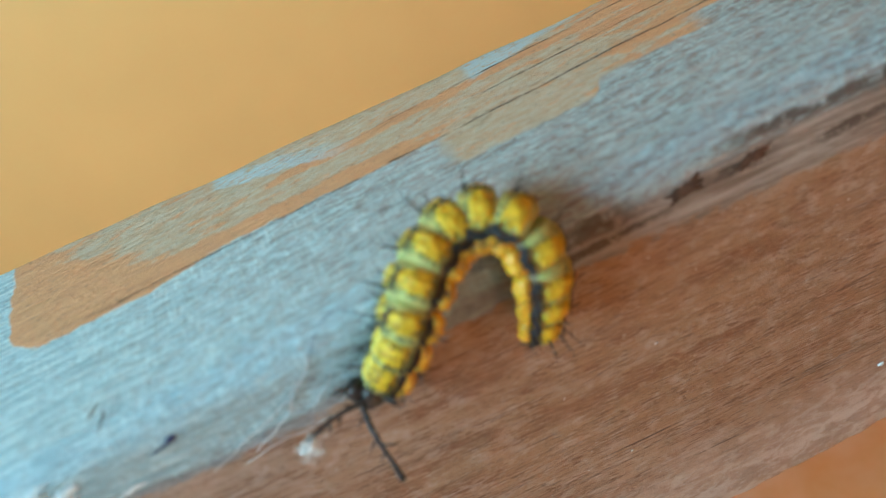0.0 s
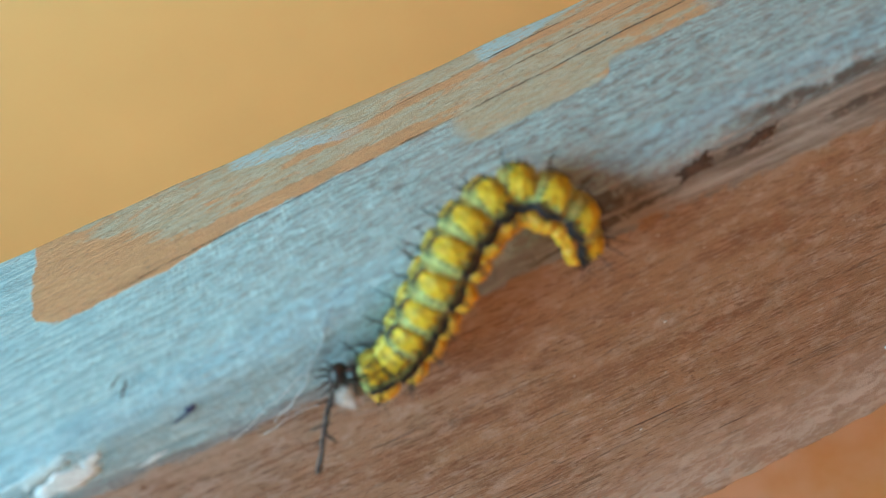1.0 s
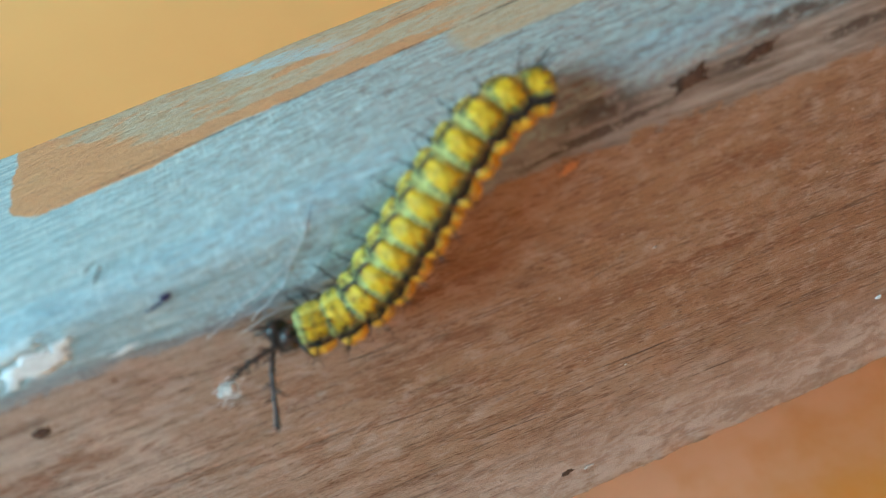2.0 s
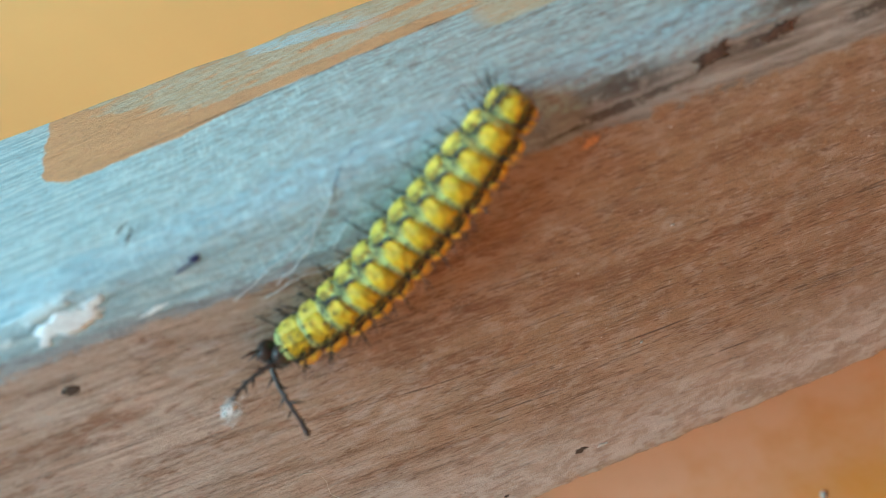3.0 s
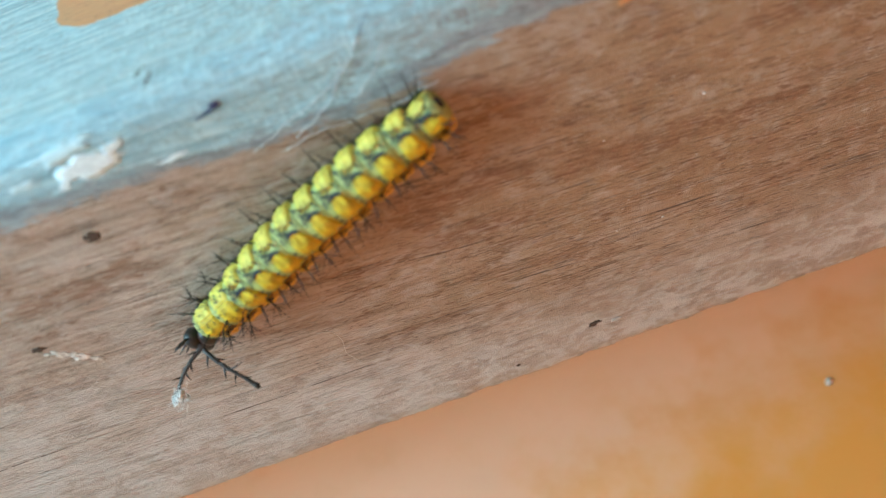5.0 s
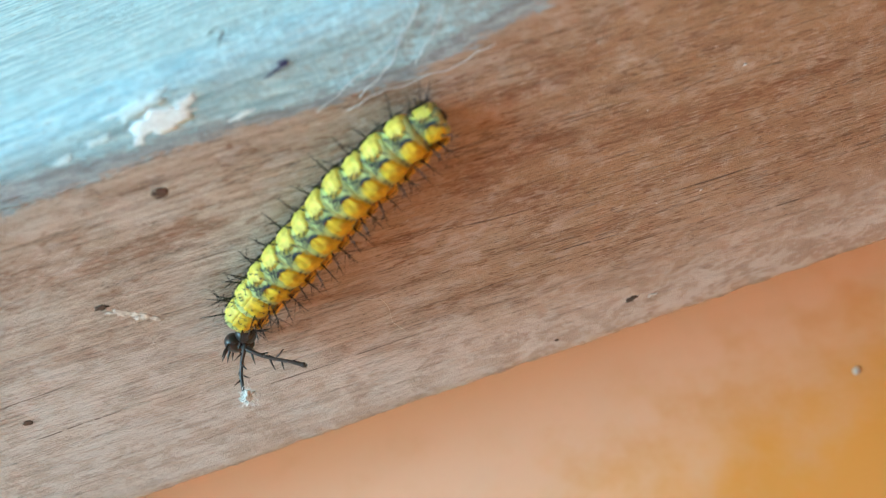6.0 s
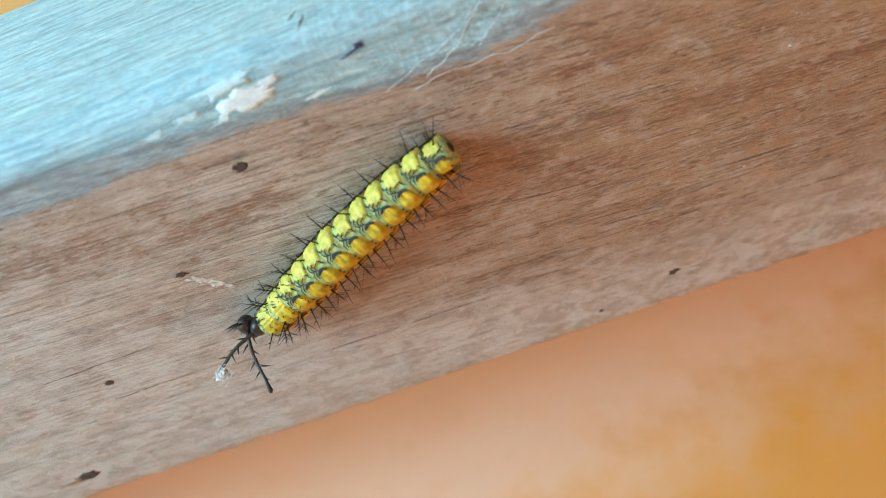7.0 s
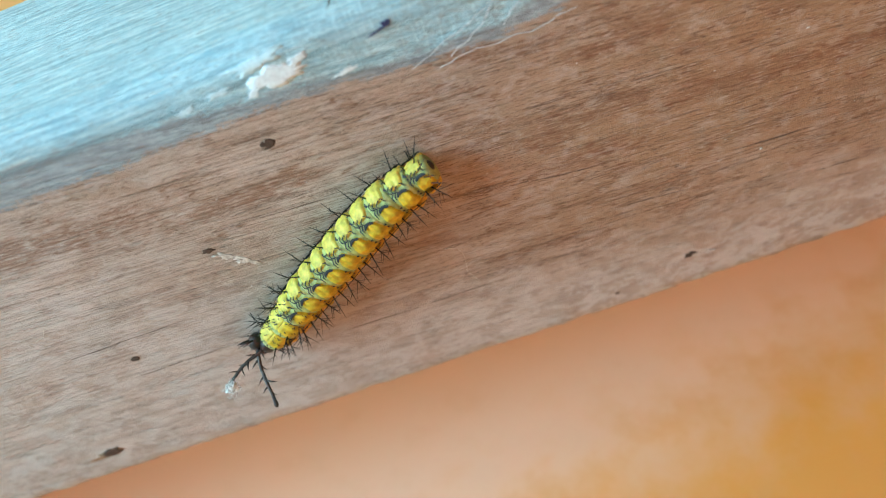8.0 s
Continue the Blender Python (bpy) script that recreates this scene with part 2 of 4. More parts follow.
    # dark stains along the worn edge at the right
    for x0, v0, x1, v1, wide in ((24, -4.6, 42, -6.4, 1.9), (26, -3.2, 40, -4.4, 1.1), (17, -8.4, 46, -8.0, 0.8), (48, -3.0, 82, -5.0, 1.5), (42, -7.0, 60, -7.4, 1.3), (58, -9.0, 84, -9.5, 1.0)):
        slope = (v1 - v0) / (x1 - x0)
        off = k.math("ABSOLUTE", k.sub(k.sub(v, k.add(v0 - slope * x0, k.add(k.mul(k.sub(streak, 0.5), 3.0), k.mul(k.sub(mottle, 0.5), 4.0)))), k.mul(x, slope)))
        stain = k.mul(k.step(off, wide, wide * 0.3), k.mul(k.step(x, x0, x0 + 8.0), k.step(x, x1, x1 - 8.0)))
        top = k.mix(k.mul(stain, k.step(mottle, 0.36, 0.50, 0.88)), top, (0.075, 0.058, 0.046))
    # remains of orange paint
    wx = k.add(x, k.mul(k.sub(mottle, 0.5), 3.0))
    wv = k.add(v, k.add(k.mul(k.sub(mottle, 0.5), 2.0), k.mul(k.sub(streak, 0.5), 1.6)))
    corner = k.math("SQRT", k.add(k.math("POWER", k.lo(k.add(wx, 33.0), 0.0), 2.0), k.math("POWER", k.lo(k.sub(wv, 28.5), 0.0), 2.0)))
    sag = k.step(wx, -6.0, -30.0, 3.6)
    patch = k.mul(k.step(corner, 7.2, 6.7), k.step(k.add(wv, sag), 23.5, 23.9))
    second = k.mul(k.mul(k.step(wx, 21.0, 24.5), k.step(wx, 64.0, 59.0)), k.step(k.add(wv, k.mul(k.step(wx, 42.0, 46.0), -3.5)), 16.0, 16.8))
    area = k.hi(patch, second)
    gone = k.noise(k.scaled(flat, (0.13, 0.42, 1)), 1.0, 7, 0.72)
    left_more = k.step(k.add(x, k.mul(k.sub(wv, 30.0), 1.2)), -14.0, -30.0, 0.34)
    strip = k.mul(k.step(k.math("ABSOLUTE", k.sub(wv, 25.4)), 2.2, 1.0), k.step(x, 30.0, 10.0, 0.35))
    strip2 = k.mul(k.step(k.math("ABSOLUTE", k.sub(k.sub(wv, 32.6), k.mul(x, 0.035))), 1.3, 0.5), k.step(x, -4.0, 4.0, 0.32))
    held = k.step(k.add(k.add(gone, left_more), k.add(k.step(x, 42.0, 58.0, 0.13), k.add(strip, strip2))), 0.53, 0.64)
    orange = k.mix(k.step(fine, 0.4, 0.66), (0.57, 0.335, 0.17), (0.42, 0.25, 0.145))
    grey = k.mix(k.step(worn_or_sheen, 0.38, 0.62), (0.44, 0.44, 0.35), (0.42, 0.34, 0.225))
    grey = k.mix(k.step(fine, 0.55, 0.68, 0.6), grey, (0.16, 0.15, 0.12))
    top = k.mix(area, top, k.mix(held, grey, orange))
    pits = k.noise(k.scaled(flat, (0.9, 1.7, 1), shift=(15, 90, 0)), 1.0, 3, 0.6, 0.4)
    top = k.mix(k.mul(area, k.step(pits, 0.60, 0.68, 0.6)), top, (0.17, 0.14, 0.10))
    # two narrow runs of blue that stayed on the orange part
    for x0, v0, slope, length, wide in ((-9.5, 40.2, -0.33, 24.0, 2.3), (31.0, 36.9, 0.20, 34.0, 3.3)):
        along = k.sub(wx, x0)
        off = k.math("ABSOLUTE", k.sub(k.sub(wv, v0), k.mul(along, slope)))
        run = k.mul(k.mul(k.step(along, 0.0, 1.5), k.step(along, length, length - 12.0)), k.step(off, wide, wide - 0.6))
        top = k.mix(k.mul(run, k.mul(k.step(fine, 0.62, 0.52), k.step(chips, 0.62, 0.54))), top, (0.36, 0.53, 0.58))
    # cracks along the grain
    crack = 0.0
    for v0, slope, x0, x1, wide in ((23.5, 0.028, -32.0, 90.0, 0.26), (33.6, 0.035, 12.0, 90.0, 0.17), (28.6, 0.03, 25.0, 80.0, 0.13)):
        off = k.math("ABSOLUTE", k.sub(k.sub(v, k.add(v0, k.mul(k.sub(streak, 0.5), 1.6))), k.mul(x, slope)))
        line = k.mul(k.step(off, wide, wide * 0.25), k.mul(k.step(x, x0, x0 + 12.0), k.step(x, x1, x1 - 20.0)))
        crack = k.hi(crack, k.mul(line, k.step(gone, 0.40, 0.52)))
    colour = k.mix(k.mul(crack, 0.85), top, (0.06, 0.05, 0.04))
    colour = k.mix(k.step(speckle, 0.63, 0.74, 0.4), colour, (0.60, 0.56, 0.50))
    colour = k.mix(k.step(speckle, 0.36, 0.27, 0.35), colour, (0.13, 0.10, 0.08))
    k.set(base_color=colour, roughness=k.add(0.58, k.mul(speckle, 0.25)), specular_ior_level=0.35)
    height = k.add(k.add(k.mul(fine, 0.6), k.mul(streak, 0.12)), k.add(k.mul(hard, -0.25), k.mul(crack, -1.0)))
    height = k.add(height, k.add(k.mul(speckle, 0.3), k.add(k.mul(area, 0.10), k.add(k.mul(groove, -0.25), k.mul(comb, -0.45)))))
    k.bump(height, 0.0006, 0.65)
    return k.material


def floor_material():
    k = Nodes("orange_floor_paint")
    p = k.place()
    big = k.noise(p, 3.0, 3, 0.5)
    small = k.noise(p, 60.0, 4, 0.6)
    px, py, pz = k.split(p)
    colour = k.mix(k.step(big, 0.35, 0.68), (0.63, 0.235, 0.04), (0.68, 0.285, 0.06))
    # reflection on the glossy floor put into its colour, pinker near the beam
    worn_or_sheen = k.step(k.add(k.add(py, k.mul(px, -0.16)), k.add(k.mul(k.sub(big, 0.5), 0.08), k.mul(k.sub(small, 0.5), 0.045))), -0.022, 0.024, 0.9)
    colour = k.mix(worn_or_sheen, colour, (0.78, 0.48, 0.36))
    colour = k.mix(k.step(small, 0.5, 0.8, 0.25), colour, (0.58, 0.24, 0.075))
    k.set(base_color=colour, roughness=k.add(0.16, k.mul(big, 0.12)), specular_ior_level=0.5, coat_weight=0.7, coat_roughness=0.5, coat_ior=1.7)
    k.bump(k.noise(p, 24.0, 3, 0.5), 0.0012, 0.25)
    return k.material


def plain(name, colour, roughness=0.6, vary=0.15, scale=900.0, metallic=0.0, relief=0.0, subsurface=0.0):
    """A material of nearly one colour, with a fine mottling."""
    k = Nodes(name)
    n = k.noise(k.place(), scale, 4, 0.6)
    dark = tuple(c * (1 - vary) for c in colour)
    light = tuple(min(1.0, c * (1 + vary)) for c in colour)
    k.set(base_color=k.mix(k.step(n, 0.3, 0.7), dark, light), roughness=roughness, metallic=metallic)
    if subsurface:
        k.set(subsurface_weight=subsurface, subsurface_scale=0.0008)
    if relief:
        k.bump(n, relief)
    return k.material


WOOD = beam_material()
FLOOR = floor_material()
WALL = plain("orange_wall_paint", (0.96, 0.555, 0.20), 0.5, 0.05, 6.0)
WHITE = plain("ceiling_white", (0.8, 0.78, 0.74), 0.7, 0.04, 6.0)
CHALK = plain("white_paint", (0.62, 0.73, 0.76), 0.7, 0.1, 1500.0, relief=0.00005)
MILKY = plain("milky_blue_paint", (0.45, 0.62, 0.66), 0.7, 0.12, 1500.0, relief=0.00005)
DARK_WOOD = plain("dark_knot", (0.07, 0.04, 0.026), 0.95, 0.35, 900.0)
PALE_WOOD = plain("pale_scratched_wood", (0.52, 0.46, 0.40), 0.8, 0.25, 1200.0, relief=0.0003)
INK = plain("dark_blue_ink", (0.015, 0.03, 0.10), 0.5, 0.5, 2000.0)
ORANGE = plain("orange_paint", (0.52, 0.22, 0.08), 0.6, 0.2, 1500.0)
GREEN = plain("pale_green_skin", (0.33, 0.34, 0.10), 0.7, 0.22, 1400.0, relief=0.0001, subsurface=0.12)
# one yellow skin twice, tinted as cool light and warm light fall on it
COOL_LIT_SKIN = plain("cool_lit_yellow_skin", (0.51, 0.40, 0.055), 0.68, 0.3, 700.0, relief=0.00015, subsurface=0.12)
WARM_LIT_SKIN = plain("warm_lit_yellow_skin", (0.50, 0.33, 0.009), 0.68, 0.3, 700.0, relief=0.00015, subsurface=0.12)
OLIVE = plain("grey_green_skin", (0.31, 0.32, 0.11), 0.85, 0.3, 1400.0, relief=0.0001)
GOLD = plain("orange_yellow_skin", (0.62, 0.33, 0.02), 0.45, 0.16, 1200.0, relief=0.00015, subsurface=0.1)
BLACK = plain("black_marking", (0.012, 0.011, 0.010), 0.75, 0.4, 2000.0)
HORN = plain("black_brown_chitin", (0.022, 0.016, 0.014), 0.45, 0.4, 1500.0)
BELLY = plain("brown_belly_skin", (0.16, 0.12, 0.055), 0.6, 0.3, 1500.0, relief=0.0001)
FLUFF = plain("white_fluff", (0.88, 0.87, 0.83), 0.9, 0.1, 3000.0, relief=0.0003)
THREAD = plain("pale_silk", (0.72, 0.77, 0.78), 0.5, 0.1, 900.0)
RUST = plain("rusty_brown_stain", (0.26, 0.14, 0.075), 0.8, 0.3, 900.0)
HAIR = plain("pale_hair", (0.62, 0.55, 0.45), 0.5, 0.1, 900.0)



# ---- building helpers ----
def mesh_of(name, bm, *materials, smooth=True):
    data = bpy.data.meshes.new(name)
    bm.normal_update()
    bm.to_mesh(data)
    bm.free()
    for m in materials:
        data.materials.append(m)
    if smooth:
        data.shade_smooth()
    return data


def part(name, data, parent, at=None, label=""):
    """Links a mesh as one object under a thing or a part."""
    ob = new(name, data)
    ob.parent = parent
    if at is not None:
        ob.matrix_basis = at
    return tagged(ob, label)


def box(bm, x0, x1, y0, y1, z0, z1, bevel=0.0):
    made = bmesh.ops.create_cube(bm, size=1, matrix=Matrix.LocRotScale(((x0 + x1) / 2, (y0 + y1) / 2, (z0 + z1) / 2), None, (x1 - x0, y1 - y0, z1 - z0)))
    if bevel:
        edges = list({e for v in made["verts"] for e in v.link_edges})
        bmesh.ops.bevel(bm, geom=edges, offset=bevel, segments=2, affect="EDGES", profile=0.5)
    return bm


# ---- the place: a porch with an orange floor, with a wide doorway in an added south wall, and a window in an added west wall ----
TOP = 0.130


def slab(name, material, label, category, *boxes):
    bm = bmesh.new()
    for b in boxes:
        box(bm, *b)
    return tagged(new(name, mesh_of(name, bm, material, smooth=False)), label, category, kind="structure")


slab("floor", FLOOR, "smooth glossy red-orange painted cement floor", "floor", (-0.38, 2.4, -2.4, 0.25, -0.1, 0.0))
slab("wall_north", WALL, "smooth yellow-orange painted wall behind the beam", "wall", (-0.52, 2.55, 0.25, 0.40, -0.1, 2.4))
# unseen walls and ceiling, added to bounce the light and bound the sun
slab("added_wall_east", WALL, "plain orange-painted unseen wall added at the porch end to bounce light", "wall", (2.4, 2.55, -2.25, 0.25, 0.0, 2.4))
slab("added_wall_west", WALL, "plain orange-painted unseen wall, added, with a small opening for the added lamp", "wall",
     (-0.52, -0.38, -2.4, 0.25, -0.1, 0.22), (-0.52, -0.38, -2.4, 0.25, 0.50, 2.4), (-0.52, -0.38, -2.4, -0.26, 0.22, 0.50), (-0.52, -0.38, 0.02, 0.25, 0.22, 0.50))
slab("added_wall_south", WALL, "plain orange-painted unseen wall, added, with a wide doorway that lets sun onto the floor", "wall",
     (-0.38, -0.32, -2.4, -2.25, -0.1, 2.4), (1.5, 2.55, -2.4, -2.25, -0.1, 2.4))
slab("ceiling", WHITE, "plain white unseen ceiling added to bound the sun on the floor", "ceiling", (-0.52, 2.55, -2.05, 0.40, 2.4, 2.55))
slab("ground", PALE_WOOD, "plain pale earth ground round the porch", "ground", (-60, 60, -60, 60, -0.3, -0.11))

DEEP, HIGH = 0.0428, 0.0775


def uneven(x, py, pz):
    """How far the beam's surface stands out at a place, from wear."""
    edge = math.exp(-((py / 0.008) ** 2 + (pz / 0.008) ** 2))
    far = math.exp(-(((py - DEEP) / 0.006) ** 2 + (pz / 0.006) ** 2))
    out = noise.noise(Vector((x * 60, py * 300, pz * 300))) * 0.00025
    under = math.exp(-((py / 0.005) ** 2 + ((pz + HIGH) / 0.005) ** 2))
    out += under * (noise.noise(Vector((x * 260, 5.0, 2.0))) + 0.6 * noise.noise(Vector((x * 700, 5.0, 2.0)))) * 0.0003
    return out + edge * (noise.noise(Vector((x * 45, 3.0, 0.0))) - 0.2) * 0.0009 + far * noise.noise(Vector((x * 70, 9.0, 0.0))) * 0.0005


def beam():
    """A sawn beam with worn, rounded edges, 43 mm deep and 78 mm high."""
    length, cols = 0.72, 720
    ring = []
    # the cross-section in (y, z) from the top's far edge over the near edge to the bottom
    def arc(cy, cz, r, a0, a1, n):
        for i in range(n + 1):
            a = radians(a0 + (a1 - a0) * i / n)
            ring.append((cy + r * math.cos(a), cz + r * math.sin(a)))
    depth, high = DEEP, HIGH
    arc(depth - 0.0025, -0.0025, 0.0025, 0, 90, 4)
    for i in range(1, 22):
        ring.append((depth - 0.0025 - (depth - 0.0065) * i / 22, 0.0))
    arc(0.004, -0.004, 0.004, 90, 180, 8)
    for i in range(1, 34):
        ring.append((0.0, -0.004 - (high - 0.006) * i / 34))
    arc(0.002, -high + 0.002, 0.002, 180, 270, 3)
    arc(depth - 0.002, -high + 0.002, 0.002, 270, 360, 3)
    outs = []
    for i in range(len(ring)):
        (ay, az), (by, bz) = ring[i - 1], ring[(i + 1) % len(ring)]
        outs.append(Vector((0, bz - az, ay - by)).normalized())
    bm = bmesh.new()
    rows = []
    for c in range(cols + 1):
        x = -length / 2 + length * c / cols
        row = []
        for (py, pz), out in zip(ring, outs):
            p = Vector((x, py, pz))
            wob = uneven(x, py, pz)
            low = min(1.0, max(0.0, -pz / high))
            p.z -= low * 0.05 * x
            p.y -= py / depth * 0.0034 * math.tanh(x / 0.055)
            row.append(bm.verts.new(p + out * wob))
        rows.append(row)
    n = len(ring)
    for a, b in zip(rows, rows[1:]):
        for i in range(n):
            bm.faces.new((a[i], a[(i + 1) % n], b[(i + 1) % n], b[i]))
    bm.faces.new(rows[0][::-1])
    bm.faces.new(rows[-1])
    bmesh.ops.recalc_face_normals(bm, faces=bm.faces)
    root = new("wooden_beam", mesh_of("wooden_beam", bm, WOOD))
    root.location = (0, 0, TOP)
    return tagged(root, "weathered brown beam with worn pale blue and orange paint", "beam")


the_beam = beam()

# two blocks carry the beam beyond the view
for side in (-1, 1):
    bm = bmesh.new()
    box(bm, -0.03, 0.03, 0.001, 0.042, 0.0, TOP - 0.0775 - side * 0.05 * 0.30, 0.002)
    block = tagged(new("wooden_block", mesh_of("wooden_block", bm, WOOD)), "short brown wooden block under the beam's end", "block", "blocks under the beam")
    block.location = (side * 0.30, 0, 0)


# ---- marks on the beam ----
def blot(name, u, v, wide, tall, material, label, seed, thick=0.0001, ragged=0.3, turn=0.0):
    """A thin raised flake or stain with an uneven outline; u along the beam, v across its top (plus) or front (minus), in mm."""
    bm = bmesh.new()
    rim, low = [], []
    count = 96
    turn = radians(turn)

    def on_beam(a, r, lift):
        du, dv = math.cos(a) * wide / 2 * r, math.sin(a) * tall / 2 * r
        at_u = u + du * math.cos(turn) - dv * math.sin(turn)
        at_v = v + du * math.sin(turn) + dv * math.cos(turn)
        b = math.asin(min(1.0, max(-1.0, at_v / 4 / math.sqrt(2)))) + math.pi / 4 if abs(at_v) < 4 else 0.0 if at_v < 0 else math.pi / 2
        out = Vector((0, -math.cos(b), math.sin(b)))
        if at_v > 4:
            p = Vector((at_u, at_v, 0))
        elif at_v < -4:
            p = Vector((at_u, 0, at_v))
        else:
            p = Vector((at_u, 4, -4)) + out * 4
        p += out * (lift + 1000 * uneven(p.x / 1000, p.y / 1000, p.z / 1000))
        return bm.verts.new(p * 0.001)

    rings = []
    for q, lift in ((1.0, -0.4), (0.97, thick * 1000), (0.65, thick * 1000), (0.33, thick * 1000)):
        row = []
        for i in range(count):
            a = 2 * math.pi * i / count
            r = 1 + ragged * 1.6 * noise.noise(Vector((math.cos(a) * 1.7 + seed * 7.1, math.sin(a) * 1.7, seed * 3.3))) + ragged * 1.1 * noise.noise(Vector((math.cos(a) * 5, math.sin(a) * 5, seed * 5.0))) + ragged * 0.42 * noise.noise(Vector((math.cos(a) * 11, math.sin(a) * 11, seed * 2.0))) + ragged * 0.3 * noise.noise(Vector((math.cos(a) * 27, math.sin(a) * 27, seed)))
            row.append(on_beam(a, r * q, lift))
        rings.append(row)
    mid = on_beam(0, 0, thick * 1000)
    for r0, r1 in zip(rings, rings[1:]):
        for i in range(count):
            bm.faces.new((r0[i], r0[(i + 1) % count], r1[(i + 1) % count], r1[i]))
    for i in range(count):
        bm.faces.new((mid, rings[-1][i], rings[-1][(i + 1) % count]))
    bmesh.ops.recalc_face_normals(bm, faces=bm.faces)
    return part(name, mesh_of(name, bm, material), the_beam, None, label)


blot("white_paint_flake", -37.0, -5.6, 7.8, 3.3, CHALK, "chipped white paint flake", 1, 0.00006, 0.26, 6)
blot("white_paint_flake", -33.4, -4.3, 2.6, 1.2, CHALK, "", 21, 0.0001, 0.45, 8)
blot("white_paint_flake", -40.6, -6.9, 1.8, 1.0, CHALK, "", 24, 0.00008, 0.45, 20)
blot("milky_paint_flake", -38.5, -2.6, 6.5, 2.0, MILKY, "milky pale blue paint flake", 3, 0.00005, 0.5, 4)
blot("milky_paint_flake", -45.2, -5.2, 3.6, 0.9, MILKY, "", 2, 0.00005, 0.5, 4)
blot("white_paint_flake", -28.5, -8.8, 3.4, 0.7, CHALK, "", 4, 0.00005, 0.45, 5)
blot("milky_paint_flake", -50.0, -6.0, 2.4, 0.8, MILKY, "", 25, 0.00005, 0.5, 4)
blot("rusty_stain", -98.5, -66.0, 6.5, 2.6, RUST, "rusty brown stain round a nail hole", 26, 0.00003, 0.4, 6)
blot("ink_stroke", 0.2, 1.6, 2.2, 0.16, INK, "thin dark blue ink stroke", 27, 0.00005, 0.4, 25)
blot("ink_stroke", -2.6, -1.6, 4.6, 0.1, INK, "", 28, 0.00004, 0.4, 60)
blot("scratch_mark", -27.8, 4.8, 2.0, 0.25, DARK_WOOD, "thin dark scratch in the blue paint", 29, 0.00004, 0.4, 55)
blot("scratch_mark", -26.7, 3.2, 2.2, 0.25, DARK_WOOD, "", 30, 0.00004, 0.4, 70)
blot("dark_spot", -42.5, -15.0, 2.3, 1.7, DARK_WOOD, "small round dark brown nail spot", 5, 0.00003, 0.06)
blot("dark_spot", -80.4, -44.9, 1.5, 1.0, DARK_WOOD, "", 6, 0.0001, 0.2)
blot("dark_spot", 15.6, -69.4, 2.0, 1.1, DARK_WOOD, "", 7, 0.0001, 0.4, 12)
blot("pale_splinter", 19.4, -70.4, 1.4, 0.55, PALE_WOOD, "tiny pale splinter", 8, 0.0002, 0.5)
blot("dark_spot", -97.4, -65.5, 3.2, 2.0, DARK_WOOD, "", 9, 0.0001, 0.25, 8)
blot("dark_spot", 1.2, -72.8, 0.9, 0.6, DARK_WOOD, "", 10, 0.0001, 0.3)
blot("ink_spot", -21.1, -4.4, 1.2, 0.9, INK, "small dark blue ink spot", 11, 0.00012, 0.4)
blot("ink_spot", -22.6, -5.0, 2.4, 0.22, INK, "", 12, 0.0001, 0.5, 15)
blot("pale_scratch", -56.9, -31.2, 3.6, 1.2, PALE_WOOD, "pale scratched patch of wood", 13, 0.0001, 0.5, -38)
blot("pale_scratch", -54.6, -33.4, 4.2, 1.1, PALE_WOOD, "", 23, 0.0001, 0.55, -40)
blot("dark_spot", -58.8, -28.9, 1.6, 0.8, DARK_WOOD, "", 14, 0.0001, 0.5)
blot("orange_paint_fleck", 27.4, -11.1, 2.4, 1.0, ORANGE, "small orange paint fleck", 15, 0.0001, 0.5, 25)
blot("knot_mark", 44.3, -6.4, 4.8, 2.0, DARK_WOOD, "dark rotted knot", 16, 0.0001, 0.5, 6)
blot("knot_mark", 53.5, -6.8, 5.0, 1.7, DARK_WOOD, "", 17, 0.0001, 0.5, 6)
blot("pale_splinter", 74.3, -62.3, 0.9, 0.7, CHALK, "", 18, 0.0002, 0.4)



def thread(name, points, radius, material, label, seed):
    """A thin fibre that lies on the beam along places (u, v), in mm, and stands off it a little between them."""
    bm = bmesh.new()
    path = []
    for i in range(len(points) - 1):
        for q in range(8):
            w = q / 8
            u0, v0 = (points[i][n] * (1 - w) + points[i + 1][n] * w for n in (0, 1))
            v0 += 0.5 * noise.noise(Vector((u0 * 0.5, v0 * 0.5, seed)))
            b = math.asin(v0 / 4 / math.sqrt(2)) + math.pi / 4 if abs(v0) < 4 else 0.0 if v0 < 0 else math.pi / 2
            out = Vector((0, -math.cos(b), math.sin(b)))
            p = Vector((u0, v0, 0)) if v0 > 4 else Vector((u0, 0, v0)) if v0 < -4 else Vector((u0, 4, -4)) + out * 4
            lift = 0.15 + 0.25 * abs(noise.noise(Vector((u0, seed, 2.0)))) + 1000 * uneven(p.x / 1000, p.y / 1000, p.z / 1000)
            path.append((p + out * lift) * 0.001)
    rows = []
    for i, p in enumerate(path):
        d = (path[min(i + 1, len(path) - 1)] - path[max(i - 1, 0)]).normalized()
        a = d.orthogonal().normalized()
        c = d.cross(a)
        rows.append([bm.verts.new(p + (a * math.cos(k * math.pi / 2) + c * math.sin(k * math.pi / 2)) * radius * 0.001) for k in range(4)])
    for r0, r1 in zip(rows, rows[1:]):
        for k in range(4):
            bm.faces.new((r0[k], r0[(k + 1) % 4], r1[(k + 1) % 4], r1[k]))
    bm.faces.new(rows[0][::-1])
    bm.faces.new(rows[-1])
    ob = new(name, mesh_of(name, bm, material))
    ob.location = (0, 0, TOP)
    return tagged(ob, label, "thread", "threads on the beam")


